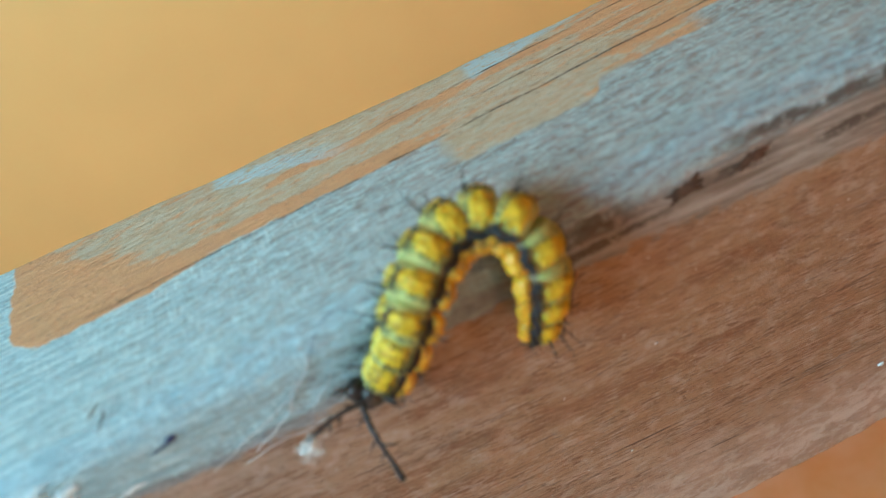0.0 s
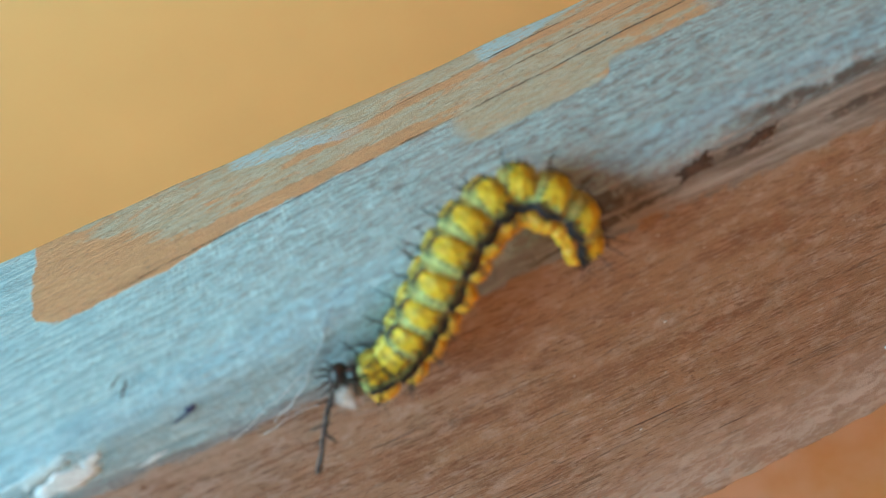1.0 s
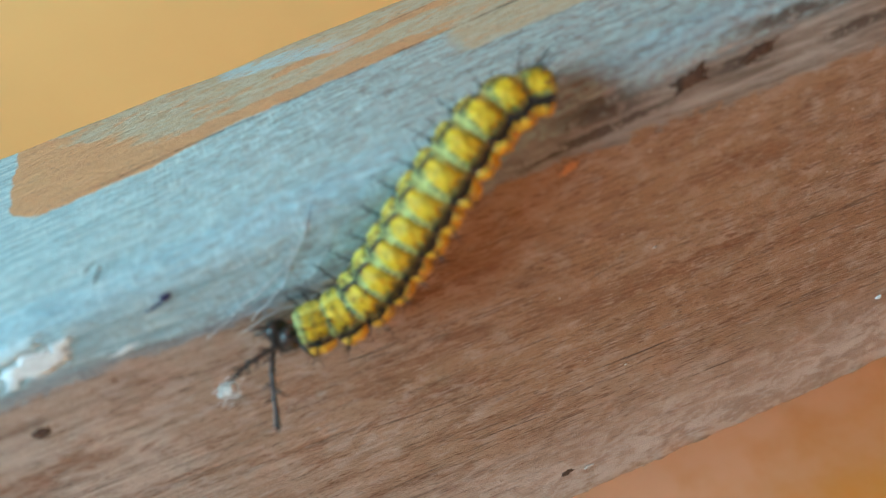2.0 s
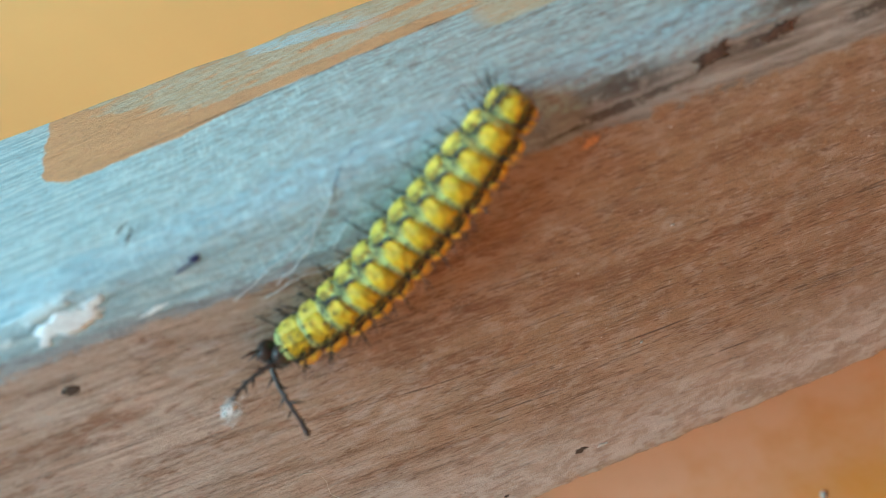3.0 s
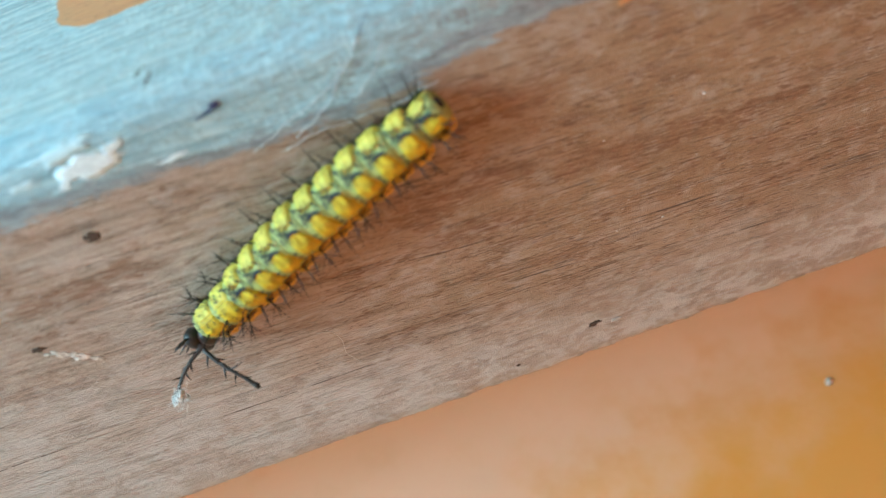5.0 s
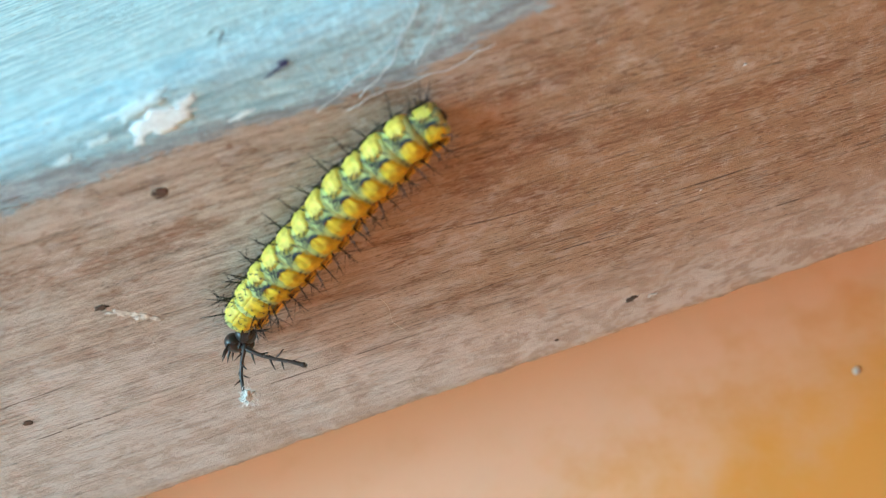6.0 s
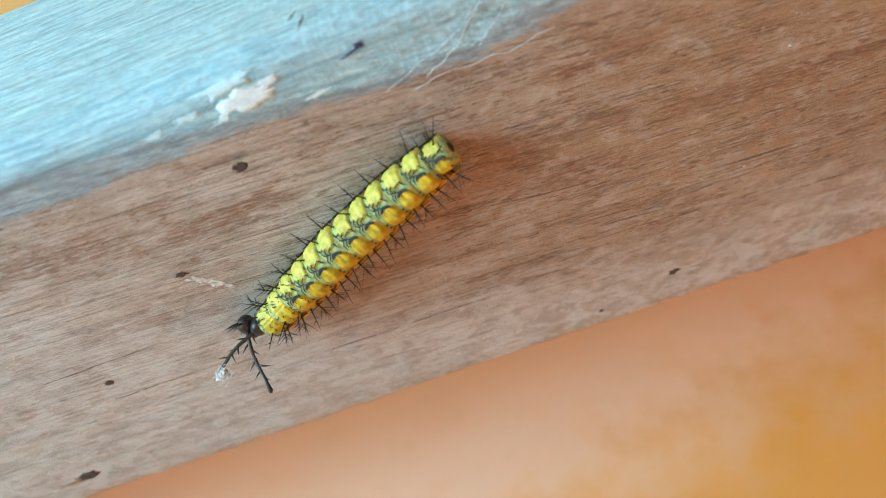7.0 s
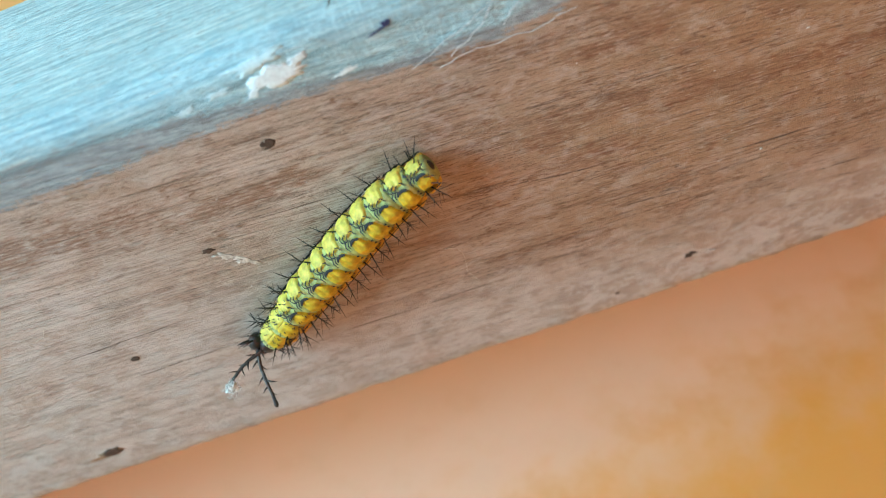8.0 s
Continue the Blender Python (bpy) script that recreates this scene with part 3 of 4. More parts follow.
SILK = "thin pale silk thread stuck to the painted edge"
thread("silk_thread", [(-3.5, -3.0), (-6.9, -6.9), (-9.5, -9.6), (-15.2, -12.6)], 0.05, THREAD, SILK, 1)
thread("silk_thread", [(-6.0, -5.0), (-8.2, -7.6), (-13.4, -9.3), (-20.9, -12.4)], 0.04, THREAD, SILK, 2)
thread("silk_thread", [(3.6, -12.1), (-3.2, -13.0), (-11.9, -12.6), (-17.0, -13.6)], 0.045, THREAD, SILK, 3)
thread("silk_thread", [(-1.0, -4.6), (-3.4, -8.0), (-7.0, -11.0)], 0.035, THREAD, SILK, 4)
thread("plant_fibre", [(-25.5, -45.6), (-23.4, -46.5), (-22.8, -49.5), (-23.3, -53.0), (-21.9, -56.4)], 0.04, HAIR, "thin pale curved fibre lying on the wood", 5)
thread("plant_fibre", [(-90.8, -33.8), (-89.2, -33.2), (-88.1, -31.6)], 0.05, HAIR, "thin pale curved fibre lying on the wood", 6)

# a chip of pale paint on the floor behind the beam's lower edge
bm = bmesh.new()
bmesh.ops.create_icosphere(bm, subdivisions=2, radius=1, matrix=Matrix.LocRotScale((0, 0, 0.0005), Euler((0.1, 0.05, 0.6)), (0.0011, 0.0008, 0.0005)))
for vert in bm.verts:
    vert.co += vert.co.normalized() * 0.0002 * noise.noise(vert.co * 1200)
chip = tagged(new("paint_chip", mesh_of("paint_chip", bm, PALE_WOOD)), "tiny pale paint chip lying on the orange floor", "paint chip")
chip.location = (0.0665, 0.0045, 0.0)

# dust and splinters caught in the grain
bm = bmesh.new()
rng = random.Random(31)
for i in range(320):
    u, v = rng.uniform(-115, 85), rng.uniform(-74, -13)
    size = rng.uniform(0.05, 0.13) * (1.6 if rng.random() < 0.12 else 1)
    turn = Euler((rng.uniform(-0.6, 0.6), rng.gauss(0.06, 0.5), rng.uniform(-0.6, 0.6)))
    bmesh.ops.create_icosphere(bm, subdivisions=1, radius=1, matrix=Matrix.LocRotScale((u * 0.001, -size * 0.0004 + 0.0001, v * 0.001), turn, (size * 0.0019, size * 0.0007, size * 0.0008)))
dust = tagged(new("wood_dust", mesh_of("wood_dust", bm, PALE_WOOD)), "pale specks of dust and splinters caught in the grain", "dust", kind="stuff")
dust.location = (0, 0, TOP)


# ---- the caterpillar ----
MM = 0.001
COUNT = 12
RADII = (2.4, 2.8, 3.05, 3.25, 3.35, 3.4, 3.4, 3.35, 3.25, 3.15, 2.85, 2.3)
STEP = 41.0 / COUNT


def on_ring(radius, angle, s, lift=0.0):
    """A place on a body ring, in mm: angle in degrees from the back, plus to its left; s along the body from -1 to 1."""
    r = radius * (1 - 0.05 * s * s) + lift
    a = radians(angle)
    return Vector((s * STEP * 0.62, r * math.sin(a), r * math.cos(a) * (0.94 if abs(angle) > 90 else 1.0))) * MM


def ring_mesh(radius, seed):
    bm = bmesh.new()
    across, along = 40, 10
    rows = []
    for i in range(along + 1):
        s = -1 + 2 * i / along
        rows.append([bm.verts.new(on_ring(radius, -180 + 360 * j / across, s, -0.25 * max(0, abs(s) - 0.78) / 0.22 + 0.06 * noise.noise(Vector((s * 4, j * 0.8, seed))))) for j in range(across)])
    for a, b in zip(rows, rows[1:]):
        for j in range(across):
            f = bm.faces.new((a[j], b[j], b[(j + 1) % across], a[(j + 1) % across]))
            angle = abs(-180 + 360 * (j + 0.5) / across)
            f.material_index = 1 if angle > 89 else 2 if angle < 14 else 0
    for row, s in ((rows[0], -1.12), (rows[-1], 1.12)):
        c = bm.verts.new((s * STEP * 0.62 * MM, 0, 0))
        for j in range(across):
            bm.faces.new((c, row[j], row[(j + 1) % across]) if s < 0 else (c, row[(j + 1) % across], row[j]))
    bmesh.ops.recalc_face_normals(bm, faces=bm.faces)
    return mesh_of("segment", bm, GREEN, BELLY, OLIVE)


def pad_mesh(name, radius, a0, a1, s0, s1, lift, material, seed, lobes=1, inner=0.0):
    """A swollen patch of skin that stands out of a ring."""
    bm = bmesh.new()
    m, n = 18, 12
    grid = []
    for i in range(n + 1):
        b = -1 + 2 * i / n
        row = []
        for j in range(m + 1):
            a = -1 + 2 * j / m
            h = (1 - abs(a) ** 4) * (1 - abs(b) ** 3.5)
            h = h ** 0.5 if h > 0 else 0
            h *= 1 + 0.11 * math.cos(b * math.pi * 2.6 + seed) * (0.5 + 0.5 * abs(a)) + 0.2 * noise.noise(Vector((a * 2.2 + seed, b * 2.2, seed * 1.7))) + 0.14 * noise.noise(Vector((a * 6.0, b * 6.0 + seed, seed))) + 0.12 * math.cos(a * math.pi * lobes)
            bend = 1 - 0.14 * abs(a) ** 2 - 0.62 * (max(0.0, -a - 0.1) / 0.9) ** 1.3 * inner + 0.10 * max(0.0, a) * inner
            s = (s0 + s1) / 2 + (s1 - s0) / 2 * b * bend
            jag = noise.noise(Vector((a * 3.1 + seed * 5, b * 3.1, 4.0 + seed)))
            s += (s1 - s0) * 0.09 * jag * abs(b) ** 2
            end = a1 + math.copysign(6.0, a1) * jag + math.copysign(9.0, a1) * math.cos(b * math.pi * 2.0) * inner
            row.append(bm.verts.new(on_ring(radius, a0 + (end - a0) * (j / m), s, -0.12 + (lift + 0.12) * h)))
        grid.append(row)
    for r0, r1 in zip(grid, grid[1:]):
        for j in range(m):
            bm.faces.new((r0[j], r1[j], r1[j + 1], r0[j + 1]))
    bmesh.ops.recalc_face_normals(bm, faces=bm.faces)
    return mesh_of(name, bm, material)


def tube(bm, points, radii, sides=6):
    """A tapering tube through points (Vectors, in metres)."""
    rings = []
    for i, p in enumerate(points):
        d = (points[min(i + 1, len(points) - 1)] - points[max(i - 1, 0)]).normalized()
        u = d.orthogonal().normalized()
        w = d.cross(u)
        rings.append([bm.verts.new(p + (u * math.cos(2 * math.pi * k / sides) + w * math.sin(2 * math.pi * k / sides)) * radii[i]) for k in range(sides)])
    for a, b in zip(rings, rings[1:]):
        for k in range(sides):
            bm.faces.new((a[k], a[(k + 1) % sides], b[(k + 1) % sides], b[k]))
    bm.faces.new(rings[0][::-1])
    bm.faces.new(rings[-1])


def spine_mesh(length, seed, rosette):
    """A thorny spine that points along z: a tall one with a few side thorns, or a low stalk with a rosette of long thorns."""
    rng = random.Random(seed)
    bm = bmesh.new()
    tip = Vector((rng.uniform(-0.4, 0.4), rng.uniform(-0.4, 0.4), length)) * MM
    tube(bm, [Vector((0, 0, -0.2 * MM)), tip * 0.5, tip], [0.125 * MM, 0.08 * MM, 0.025 * MM], 5)
    count = 5 if rosette else 2
    for i in range(count):
        base = tip * ((0.25 + 0.05 * i) if rosette else (0.35 + 0.17 * i))
        a = i * 2.4 + rng.uniform(-0.4, 0.4)
        reach = length * (rng.uniform(0.5, 0.85) if rosette else rng.uniform(0.22, 0.4)) * MM
        tube(bm, [base, base + Vector((math.cos(a) * reach * 0.8, math.sin(a) * reach * 0.8, reach * 0.6))], [0.07 * MM, 0.02 * MM], 4)
    bmesh.ops.recalc_face_normals(bm, faces=bm.faces)
    return mesh_of("spine", bm, HORN)


def marking_mesh(radius, seed):
    """Black dashes and dots on the back of a ring, a little proud of the skin."""
    bm = bmesh.new()
    rng = random.Random(seed)

    def dash(points, wide):
        vs = []
        for i, (a, s) in enumerate(points):
            a2, s2 = points[min(i + 1, len(points) - 1)]
            a1, s1 = points[max(i - 1, 0)]
            da, ds = (a2 - a1) * radius * 0.0175, (s2 - s1) * STEP * 0.62
            norm = math.hypot(da, ds) or 1
            oa, os = -ds / norm * wide / (radius * 0.0175), da / norm * wide / (STEP * 0.62)
            lift = 0.46 if seed < 2 else 0.34 + 0.34 * min(1.0, max(0.0, abs(a) - 4) / 9)
            w = 0.55 if i in (0, len(points) - 1) else 1.0
            vs.append((bm.verts.new(on_ring(radius, a - oa * w, s - os * w, lift - 0.07)), bm.verts.new(on_ring(radius, a, s, lift)), bm.verts.new(on_ring(radius, a + oa * w, s + os * w, lift - 0.07))))
        for p, q in zip(vs, vs[1:]):
            bm.faces.new((p[0], p[1], q[1], q[0]))
            bm.faces.new((p[1], p[2], q[2], q[1]))

    def j():
        return rng.uniform(-0.06, 0.06)

    if seed > 1:
        # nested bent lines across the back, a dark crescent where the warm-lit pad begins, and dots in the green gap
        dash([(-25, 0.66 + j()), (-20, 0.72), (-16, 0.64), (-18, 0.56)], 0.17)
        dash([(-17, 0.30), (-13, 0.56 + j()), (-4, 0.60), (3, 0.40), (10, 0.58 + j()), (24, 0.56)], 0.12)
        dash([(-13, 0.02 + j()), (-8, 0.32), (-1, 0.36), (5, 0.16), (12, 0.34), (20, 0.36)], 0.12)
        dash([(-9, -0.26 + j()), (-4, 0.06), (2, 0.10), (8, -0.06)], 0.1)
        dash([(16, 0.18), (11, 0.0 + j()), (10, -0.26), (13, -0.5), (17, -0.66)], 0.22)
        dash([(-10, -0.42), (-7, -0.58 + j()), (0, -0.6), (6, -0.74)], 0.1)
    for side in (-1, 1):
        if seed < 3:
            for row in (-0.55, 0.0, 0.6):
                for a in range(8, 88, 11):
                    if rng.random() < 0.8:
                        b, r, tilt = a + rng.uniform(-4, 4), row + 1.8 * j(), rng.uniform(-0.12, 0.2)
                        dash([(side * b, r - tilt), (side * (b + 2), r + 0.04), (side * (b + rng.uniform(5, 9)), r + tilt)], rng.uniform(0.06, 0.11))
        dash([(side * 100, -0.8), (side * 94, -0.55 + j()), (side * 101, -0.2), (side * 100, 0.2), (side * 92, 0.5 + j()), (side * 100, 0.8)], 0.42)
        dash([(side * 82, 0.50), (side * 89, 0.6 + j()), (side * 98, 0.56)], 0.3)
    for a, s in ((44, 0.58), (56, 0.60), (70, 0.62), (-40, 0.64), (-58, 0.64)):
        dash([(a, s - 0.09), (a, s), (a, s + 0.09)], 0.17)
    bmesh.ops.recalc_face_normals(bm, faces=bm.faces)
    return mesh_of("black_marking", bm, BLACK)


def outward(radius, angle, s, lean=0.0):
    """A pose on a ring whose z points out of the skin."""
    p = on_ring(radius, angle, s)
    n = Vector((lean, math.sin(radians(angle)), math.cos(radians(angle)))).normalized()
    return Matrix.Translation(p) @ n.to_track_quat("Z", "Y").to_matrix().to_4x4()


caterpillar = tagged(new("caterpillar"), "yellow spiny caterpillar with black horns crawling on the beam", "caterpillar")
TALL = [spine_mesh(3.5, 1, False), spine_mesh(3.0, 2, False), spine_mesh(3.8, 3, False)]
STARS = [spine_mesh(3.0, 4, True), spine_mesh(3.4, 5, True), spine_mesh(2.8, 6, True)]
segments = []
for i, radius in enumerate(RADII):
    seg = part("segment", ring_mesh(radius, i * 3.7), caterpillar)
    front = i < 2
    for side in (-1, 1):
        # cool light on one side, warm on the other, put into the pads' colour
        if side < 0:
            pad = pad_mesh("cool_lit_yellow_pad", radius, -2 if i > 1 else 3, -90, -0.84, 0.60 if i > 1 else 0.7, 0.48 if 1 < i < 11 else 0.28, COOL_LIT_SKIN, i * 2.3 + side, 2, 0.35 if i > 1 else 0.0)
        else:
            pad = pad_mesh("warm_lit_yellow_pad", radius, 7 if i > 1 else -1, 82, -0.80, 0.50 if i > 1 else 0.7, 0.52 if 1 < i < 11 else 0.28, WARM_LIT_SKIN, i * 2.3 + side, 2, 0.7 if i > 1 else 0.0)
        part("cool_lit_yellow_pad" if side < 0 else "warm_lit_yellow_pad", pad, seg)
        part("orange_fringe", pad_mesh("orange_fringe", radius, side * 106, side * 148, -0.88, 0.88, 1.1, GOLD, i * 1.9 + side, 1), seg, label="orange-yellow side fold" if i == 0 and side > 0 else "")
        for q, (angle, s, lean) in enumerate(((40, 0.5, 0.2), (66, -0.2, 0.0), (100, 0.1, 0.1)) if side < 0 or front else ((88, 0.45, 0.2), (103, 0.0, 0.0))):
            part("spine", (STARS if (i < 3 and q) or (q == 1 and side > 0 and i % 2) else TALL)[(i + q + (side > 0)) % 3], seg, outward(radius + 0.3, side * angle, s, lean + (0.5 if i < 2 else -0.4 if i > 9 else 0.0)))
        if i < 3 or i in (5, 6, 7, 8, 11):
            bm = bmesh.new()
            foot = on_ring(radius, side * 155, 0)
            wide = 0.35 if i < 3 else 0.7
            tube(bm, [foot * 0.8, foot * 1.08, foot * 1.2], [wide * MM, wide * 0.8 * MM, wide * 0.45 * MM], 8)
            part("leg" if i < 3 else "proleg", mesh_of("leg", bm, HORN if i < 3 else BELLY), seg)
    part("black_marking", marking_mesh(radius + 0.02, i), seg)
    segments.append(seg)

# bristles that lean back over the tail
for n, angle in enumerate((-70, -38, -8, 24, 60)):
    part("spine", TALL[n % 3], segments[-1], outward(2.5, angle, -0.4, -0.9 - 0.15 * (n % 2)))

# dark plate on the tail
bm = bmesh.new()
bmesh.ops.create_icosphere(bm, subdivisions=3, radius=1, matrix=Matrix.LocRotScale((-2.1 * MM, 0, 0.7 * MM), None, (0.55 * MM, 0.9 * MM, 0.75 * MM)))
bmesh.ops.create_icosphere(bm, subdivisions=2, radius=1, matrix=Matrix.LocRotScale((-1.7 * MM, -1.3 * MM, 1.0 * MM), None, (0.35 * MM, 0.4 * MM, 0.4 * MM)))
part("tail_plate", mesh_of("tail_plate", bm, HORN), segments[-1], label="dark glossy tail plate")


def head_mesh():
    """Two rounded black lobes with a furrow between them, mouthparts below and short thorns round the sides."""
    bm = bmesh.new()
    for side in (-1, 1):
        bmesh.ops.create_icosphere(bm, subdivisions=3, radius=1, matrix=Matrix.LocRotScale((0.1 * MM, side * 0.75 * MM, 0.1 * MM), None, (1.15 * MM, 1.0 * MM, 1.6 * MM)))
    bmesh.ops.create_icosphere(bm, subdivisions=2, radius=1, matrix=Matrix.LocRotScale((0.7 * MM, 0, -1.1 * MM), None, (0.8 * MM, 0.8 * MM, 0.7 * MM)))
    bmesh.ops.recalc_face_normals(bm, faces=bm.faces)
    bmesh.ops.scale(bm, vec=(1.35, 1.35, 1.35), verts=bm.verts)
    return mesh_of("head", bm, HORN)


def horn_mesh(seed, long):
    """A long knobbed horn along x."""
    bm = bmesh.new()
    points = [Vector((long * q * MM, 0.38 * math.sin(q * 5.0 + seed) * MM, 0.3 * math.sin(q * 3.1) * MM)) for q in (0, 0.2, 0.4, 0.6, 0.8, 0.95, 1.0)]
    tube(bm, points, [r * MM for r in (0.44, 0.34, 0.29, 0.26, 0.26, 0.36, 0.26)], 8)
    bmesh.ops.create_icosphere(bm, subdivisions=2, radius=1, matrix=Matrix.LocRotScale(points[-2], None, (0.5 * MM, 0.42 * MM, 0.42 * MM)))
    bmesh.ops.recalc_face_normals(bm, faces=bm.faces)
    return mesh_of("horn", bm, HORN)


head = part("head", head_mesh(), caterpillar, label="glossy black two-lobed head with short thorns")
bm = bmesh.new()
tube(bm, [Vector((0, 0, -0.0003)), Vector((0.0001, 0, 0.0009)), Vector((0.0003, 0, 0.0018))], [0.00018, 0.00013, 0.00003], 6)
THORN = mesh_of("thorn", bm, HORN)
rng = random.Random(5)
for side in (-1, 1):
    for q in range(6):
        a = radians(20 + 25 * q)
        d = Vector((rng.uniform(-0.2, 0.7), side * math.sin(a), math.cos(a))).normalized()
        part("thorn", THORN, head, Matrix.Translation((0.1 * MM, side * (0.7 + 1.25 * math.sin(a)) * MM, 1.75 * math.cos(a) * MM)) @ d.to_track_quat("Z", "Y").to_matrix().to_4x4() @ Matrix.Scale(1.4, 4))
horn_left = part("horn", horn_mesh(2, 9.4), caterpillar, label="long black knobbed horn with thorns")
horn_right = part("horn", horn_mesh(3, 11.2), caterpillar)
# side thorns along the horns
for horn, seed, long in ((horn_left, 2, 9.4), (horn_right, 3, 11.2)):
    for n, q in enumerate((0.14, 0.24, 0.34, 0.42, 0.5, 0.58, 0.66, 0.76)):
        a = n * 2.5 + rng.uniform(-0.5, 0.5)
        d = Vector((0.6, math.cos(a), math.sin(a))).normalized()
        at = Vector((long * q, 0.38 * math.sin(q * 5.0 + seed), 0.3 * math.sin(q * 3.1))) * MM
        part("thorn", THORN, horn, Matrix.Translation(at) @ d.to_track_quat("Z", "Y").to_matrix().to_4x4() @ Matrix.Scale(rng.uniform(0.8, 1.15), 4))

# a shred of white fluff caught on one horn's tip
bm = bmesh.new()
rng = random.Random(8)
for i in range(70):
    c = Vector((8.6, 0.75, 0.6)) + Vector((rng.gauss(0, 0.55), rng.gauss(0, 0.45), rng.gauss(0, 0.3)))
    d = Vector((rng.gauss(0, 1), rng.gauss(0, 1), rng.gauss(0, 0.5))).normalized()
    e = d.orthogonal().normalized()
    long = rng.uniform(0.5, 1.3)
    tube(bm, [c * MM, (c + d * long * 0.4 + e * 0.2) * MM, (c + d * long * 0.8 - e * 0.1) * MM, (c + d * long + e * 0.25) * MM], [0.03 * MM, 0.055 * MM, 0.04 * MM, 0.02 * MM], 4)
for i in range(20):
    c = Vector((8.6, 0.75, 0.6)) + Vector((rng.gauss(0, 0.4), rng.gauss(0, 0.35), rng.gauss(0, 0.25)))
    bmesh.ops.create_icosphere(bm, subdivisions=1, radius=1, matrix=Matrix.LocRotScale(c * MM, Euler((rng.uniform(0, 3), rng.uniform(0, 3), 0)), (rng.uniform(0.4, 0.8) * MM, rng.uniform(0.3, 0.55) * MM, 0.12 * MM)))
part("fluff", mesh_of("fluff", bm, FLUFF), horn_left, label="shred of white fluff")


# ---- how it crawls ----
VIEW = Vector((0, -0.72, 0.69))
moves = {}


def stance(t, roll_head, roll_tail, head_at, left_tip, right_tip, line):
    """The body at t seconds: the line of its rings from head to tail in mm, and by how many degrees the back turns up the beam."""
    pts = [Vector(p) for p in line]
    # a smooth curve through the line, cut into equal steps
    fine = []
    for i in range(len(pts) - 1):
        a, b = pts[max(i - 1, 0)], pts[i]
        c, d = pts[i + 1], pts[min(i + 2, len(pts) - 1)]
        for q in range(12):
            u = q / 12
            fine.append(0.5 * (2 * b + (c - a) * u + (2 * a - 5 * b + 4 * c - d) * u * u + (3 * b - a - 3 * c + d) * u ** 3))
    fine.append(pts[-1])
    reach = [0.0]
    for a, b in zip(fine, fine[1:]):
        reach.append(reach[-1] + (b - a).length)

    def along(s):
        s = min(max(s, 0.0), reach[-1] - 1e-6)
        i = max(k for k in range(len(reach)) if reach[k] <= s)
        return fine[i].lerp(fine[i + 1], (s - reach[i]) / (reach[i + 1] - reach[i]))

    def turned(place, ahead, roll):
        side = ahead.cross(VIEW).normalized()
        face = side.cross(ahead).normalized()
        up = face * math.cos(radians(roll)) + side * math.sin(radians(roll))
        left = up.cross(ahead).normalized()
        return Matrix((ahead, left, up)).transposed().to_4x4(), place * MM

    rows = []
    for i in range(COUNT):
        s = reach[-1] * (i + 0.4) / COUNT
        ahead = (along(s - 1.5) - along(s + 1.5)).normalized()
        turn, place = turned(along(s), ahead, roll_head + (roll_tail - roll_head) * i / (COUNT - 1))
        rows.append(Matrix.Translation(place) @ turn)
    h, tips = Vector(head_at), [Vector(left_tip), Vector(right_tip)]
    aim = ((tips[0] - h).normalized() + (tips[1] - h).normalized()).normalized()
    turn, place = turned(h, aim, roll_head * 0.5)
    rows.append(Matrix.Translation(place) @ turn)
    for tip, side in zip(tips, (1, -1)):
        root = h + turn.to_3x3() @ Vector((0.4, side * 0.8, 0.7))
        turn2, place = turned(root, (tip - root).normalized(), 0)
        rows.append(Matrix.Translation(place) @ turn2)
    moves[t] = rows


stance(0, 45, 75, (0.5, -2.6, 120.8), (-6.6, -4.8, 120.5), (-0.7, -11.1, 113.6),
       [(2.6, -3.2, 122.0), (6.1, -3.2, 125.5), (9.2, -2.5, 129.1), (12.6, -0.4, 131.7), (16.7, 1.6, 132.8), (21.1, 1.1, 132.6), (23.8, -1.5, 130.7), (24.0, -3.2, 126.6), (23.1, -3.2, 121.6), (21.4, -3.2, 116.5)])
stance(0.5, 45, 75, (-2.9, -2.6, 120.0), (-8.4, -7.3, 125.8), (-7.4, -10.5, 113.3),
       [(-0.7, -3.2, 121.1), (3.0, -3.2, 123.2), (6.5, -3.2, 126.2), (9.6, -2.5, 129.1), (13.4, -0.3, 131.7), (17.6, 0.7, 132.4), (22.0, 0.3, 132.2), (24.4, -1.9, 130.1), (26.0, -3.2, 126.1), (26.7, -3.2, 120.6)])
stance(1, 45, 70, (-3.7, -2.6, 121.0), (-4.5, -9.9, 126.4), (-11.7, -8.6, 116.2),
       [(-1.8, -3.2, 120.8), (-0.1, -3.2, 120.6), (2.6, -3.2, 121.2), (5.8, -3.2, 124.0), (10.1, -3.0, 127.7), (13.4, -1.9, 130.1), (17.4, -0.4, 131.7), (22.1, 0.4, 132.2), (25.2, -1.4, 130.7), (27.2, -3.0, 127.6), (27.5, -3.2, 122.6)])
stance(1.5, 35, 65, (-7.8, -2.6, 115.8), (-13.1, -5.3, 115.1), (-8.0, -11.4, 108.3),
       [(-4.5, -3.2, 118.4), (-1.0, -3.2, 119.1), (3.6, -3.2, 121.5), (7.7, -3.2, 125.1), (11.5, -2.7, 128.6), (15.6, -1.4, 130.8), (20.1, -0.4, 131.7), (24.1, -0.8, 131.4), (27.5, -1.5, 130.7), (29.7, -2.5, 129.1)])
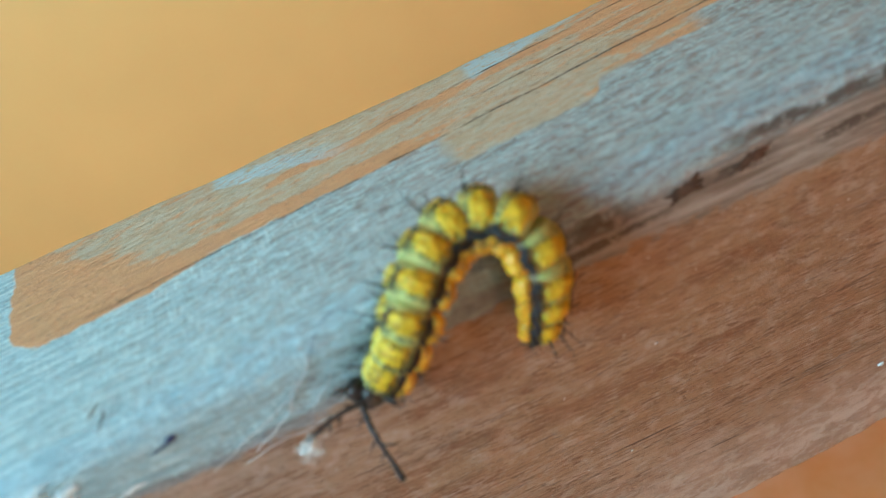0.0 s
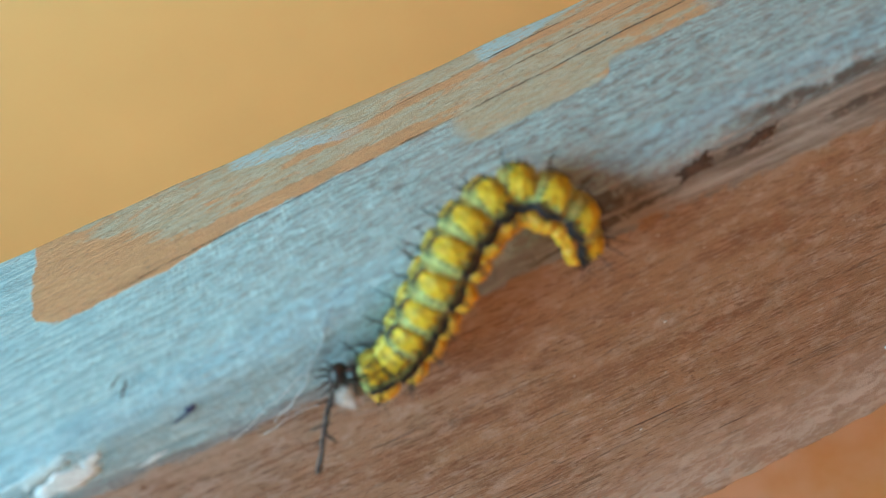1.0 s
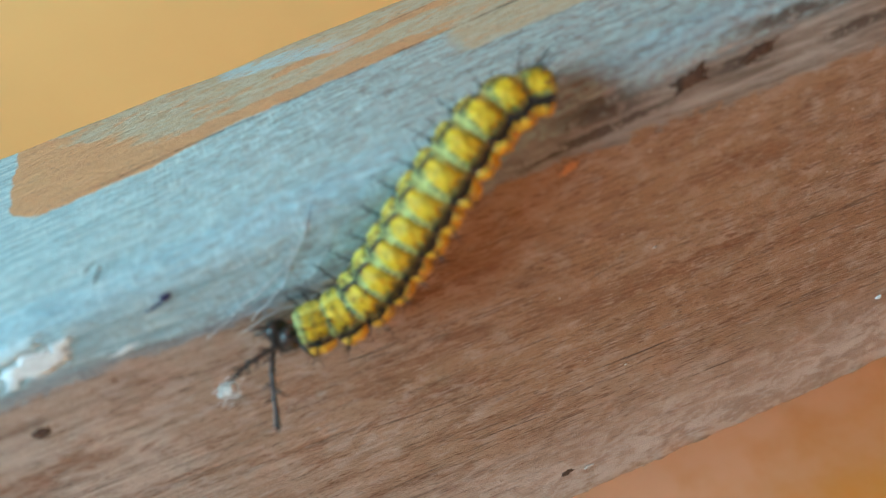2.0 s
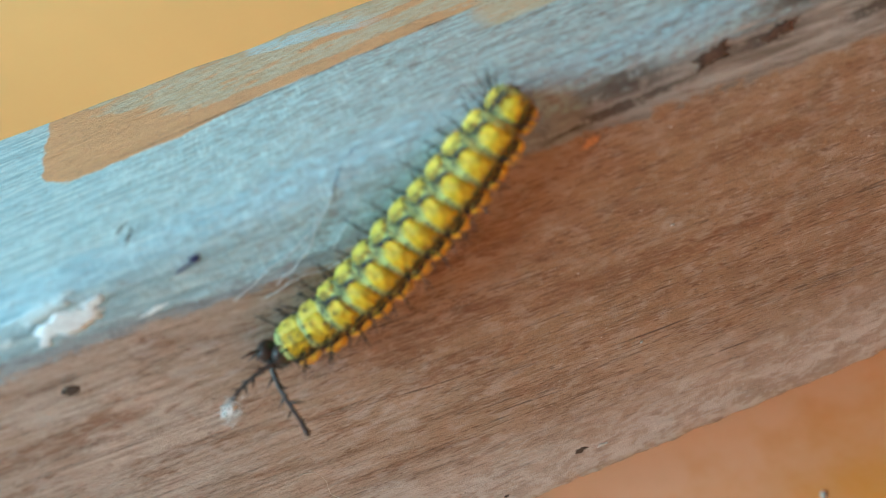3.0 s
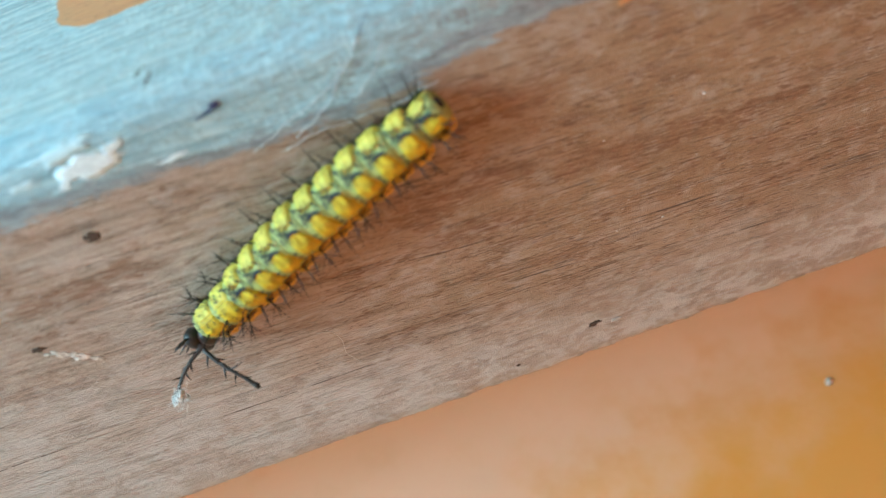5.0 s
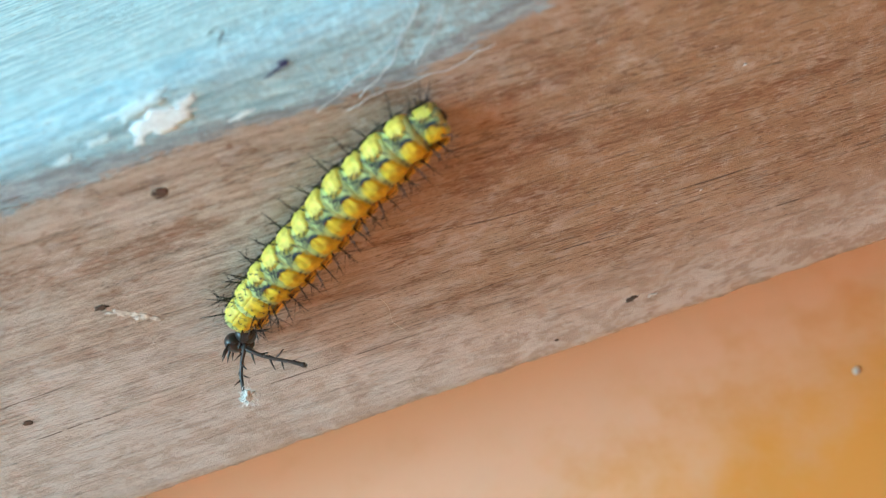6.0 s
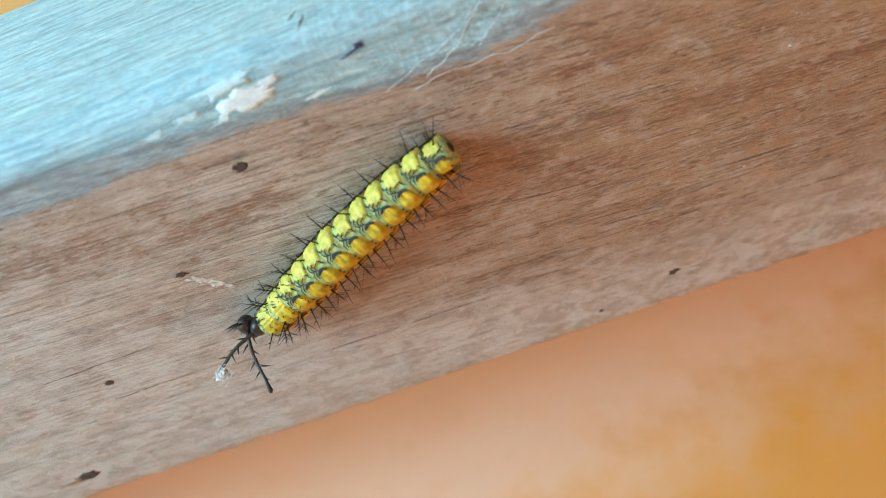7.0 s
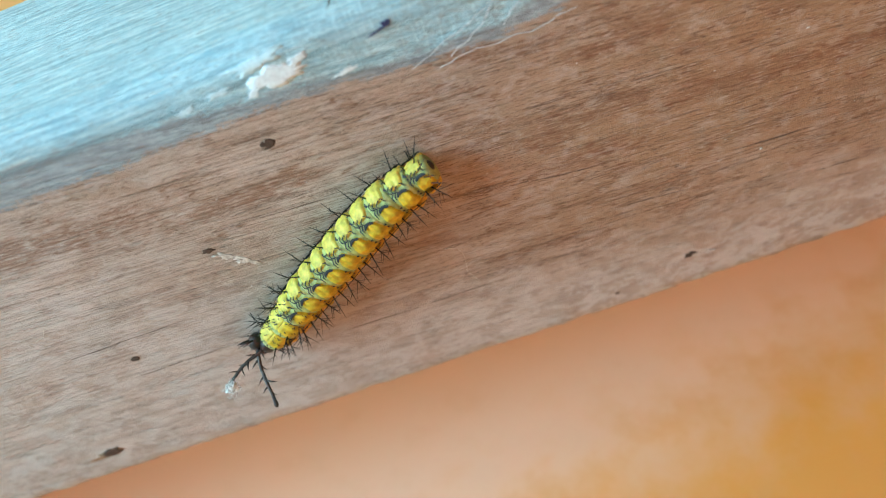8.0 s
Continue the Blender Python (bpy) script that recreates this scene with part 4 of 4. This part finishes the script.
stance(2, 35, 60, (-11.4, -2.6, 115.7), (-17.4, -5.1, 115.2), (-17.1, -10.2, 109.0),
       [(-9.1, -3.2, 115.9), (-7.0, -3.2, 115.7), (-4.0, -3.2, 115.7), (-0.1, -3.2, 117.3), (4.7, -3.2, 120.9), (9.1, -3.2, 124.6), (12.7, -3.1, 127.4), (17.3, -2.0, 130.0), (21.0, -1.1, 131.1), (24.6, -0.8, 131.4), (27.2, -1.4, 130.8)])
stance(2.2, 30, 55, (-12.8, -2.6, 114.1), (-21.3, -6.6, 111.8), (-13.8, -11.8, 106.1),
       [(-10.8, -3.2, 114.7), (-8.6, -3.2, 114.8), (-5.2, -3.2, 115.1), (-0.7, -3.2, 117.4), (5.3, -3.2, 121.0), (10.0, -3.2, 124.5), (14.2, -2.9, 127.9), (18.6, -1.9, 130.2), (22.6, -1.0, 131.2), (26.3, -0.7, 131.5)])
stance(3.3, 25, 30, (-20.9, -2.6, 108.9), (-28.6, -5.8, 107.4), (-21.3, -11.4, 101.2),
       [(-18.9, -3.2, 110.0), (-14.0, -3.2, 111.2), (-9.2, -3.2, 113.0), (-4.2, -3.2, 115.6), (0.8, -3.2, 118.5), (5.6, -3.2, 121.3), (9.7, -3.2, 124.3), (13.6, -3.1, 127.2), (16.6, -2.3, 129.6)])
stance(3.5, 22, 28, (-23.5, -2.6, 108.4), (-29.3, -5.3, 107.6), (-28.9, -9.5, 102.3),
       [(-21.2, -3.2, 109.5), (-19.4, -3.2, 109.7), (-16.2, -3.2, 110.4), (-11.5, -3.2, 112.2), (-5.8, -3.2, 114.8), (-1.1, -3.2, 117.9), (4.0, -3.2, 121.4), (8.3, -3.2, 124.3), (11.8, -3.2, 126.6), (15.0, -2.6, 129.0)])
stance(4, 18, 22, (-28.8, -2.6, 105.1), (-37.2, -6.3, 102.9), (-29.1, -8.7, 100.8),
       [(-26.1, -3.2, 106.1), (-22.3, -3.2, 107.0), (-16.9, -3.2, 109.1), (-11.3, -3.2, 112.0), (-6.0, -3.2, 114.5), (-0.9, -3.2, 117.8), (3.9, -3.2, 120.2), (8.1, -3.2, 122.7), (11.6, -3.2, 124.7)])
stance(4.5, 12, 15, (-34.3, -2.6, 102.1), (-42.0, -7.9, 99.4), (-32.1, -11.9, 95.4),
       [(-31.7, -3.2, 103.6), (-27.2, -3.2, 104.7), (-21.9, -3.2, 106.9), (-15.8, -3.2, 109.7), (-10.2, -3.2, 112.7), (-5.0, -3.2, 115.1), (-0.5, -3.2, 116.8), (3.5, -3.2, 118.3), (6.8, -3.2, 120.0)])
stance(4.7, 10, 12, (-36.0, -2.6, 98.0), (-43.1, -9.5, 94.2), (-30.5, -11.8, 91.8),
       [(-34.0, -3.2, 100.1), (-28.7, -3.2, 102.3), (-23.0, -3.2, 105.4), (-17.1, -3.2, 108.5), (-11.6, -3.2, 111.1), (-6.3, -3.2, 113.6), (-1.6, -3.2, 115.8), (2.4, -3.2, 117.3), (5.7, -3.2, 119.5)])
stance(5.8, 5, 5, (-43.5, -2.6, 90.6), (-50.6, -9.4, 86.6), (-37.9, -10.9, 84.9),
       [(-41.1, -3.2, 93.5), (-36.1, -3.2, 96.6), (-30.7, -3.2, 100.3), (-25.1, -3.2, 104.1), (-20.1, -3.2, 106.8), (-15.9, -3.2, 108.8), (-12.0, -3.2, 110.3), (-8.1, -3.2, 111.7), (-4.7, -3.2, 112.9)])
stance(6, 3, 3, (-44.2, -2.6, 88.4), (-46.9, -11.1, 82.6), (-35.9, -9.5, 84.1),
       [(-42.3, -3.2, 92.6), (-37.8, -3.2, 95.8), (-32.0, -3.2, 99.3), (-26.5, -3.2, 102.6), (-21.1, -3.2, 106.3), (-16.9, -3.2, 108.3), (-12.6, -3.2, 110.6), (-8.7, -3.2, 112.0), (-5.5, -3.2, 112.6)])
stance(6.5, 0, 3, (-49.2, -2.6, 88.1), (-56.5, -7.2, 86.7), (-49.0, -11.6, 81.8),
       [(-46.1, -3.2, 89.6), (-41.2, -3.2, 93.5), (-35.8, -3.2, 96.5), (-29.9, -3.2, 100.2), (-25.5, -3.2, 102.6), (-21.1, -3.2, 105.5), (-16.5, -3.2, 108.1), (-10.4, -3.2, 110.5)])
stance(7, 0, 3, (-53.5, -2.6, 88.5), (-60.8, -7.9, 86.3), (-54.3, -11.4, 82.5),
       [(-50.7, -3.2, 88.3), (-45.8, -3.2, 91.3), (-40.9, -3.2, 94.1), (-35.3, -3.2, 97.6), (-29.8, -3.2, 100.3), (-24.9, -3.2, 103.0), (-20.3, -3.2, 105.2), (-14.7, -3.2, 107.7)])
stance(7.5, 3, 3, (-54.9, -2.6, 79.0), (-58.4, -10.4, 74.3), (-47.4, -8.5, 75.4),
       [(-53.7, -3.2, 81.8), (-49.7, -3.2, 86.2), (-44.9, -3.2, 90.0), (-40.0, -3.2, 93.6), (-35.0, -3.2, 97.1), (-30.2, -3.2, 100.5), (-26.0, -3.2, 102.3), (-21.3, -3.2, 103.8), (-18.1, -3.2, 105.2)])
stance(8, 0, 3, (-59.5, -2.6, 80.9), (-66.7, -7.6, 79.2), (-60.8, -11.7, 74.6),
       [(-57.3, -3.2, 81.7), (-52.7, -3.2, 84.9), (-48.3, -3.2, 88.4), (-42.8, -3.2, 92.1), (-37.4, -3.2, 95.9), (-33.9, -3.2, 98.1), (-30.5, -3.2, 100.2), (-26.8, -3.2, 101.8), (-22.3, -3.2, 103.8)])

def motions():
    """Keys the caterpillar's way and each piece of its body."""
    centres = {t: sum((m.translation for m in rows[:COUNT]), Vector()) / COUNT for t, rows in moves.items()}
    walk(caterpillar, [(t, Matrix.Translation(c)) for t, c in sorted(centres.items())])
    for i, ob in enumerate((*segments, head, horn_left, horn_right)):
        walk(ob, [(t, Matrix.Translation(-centres[t]) @ moves[t][i]) for t in sorted(moves)])


motions()
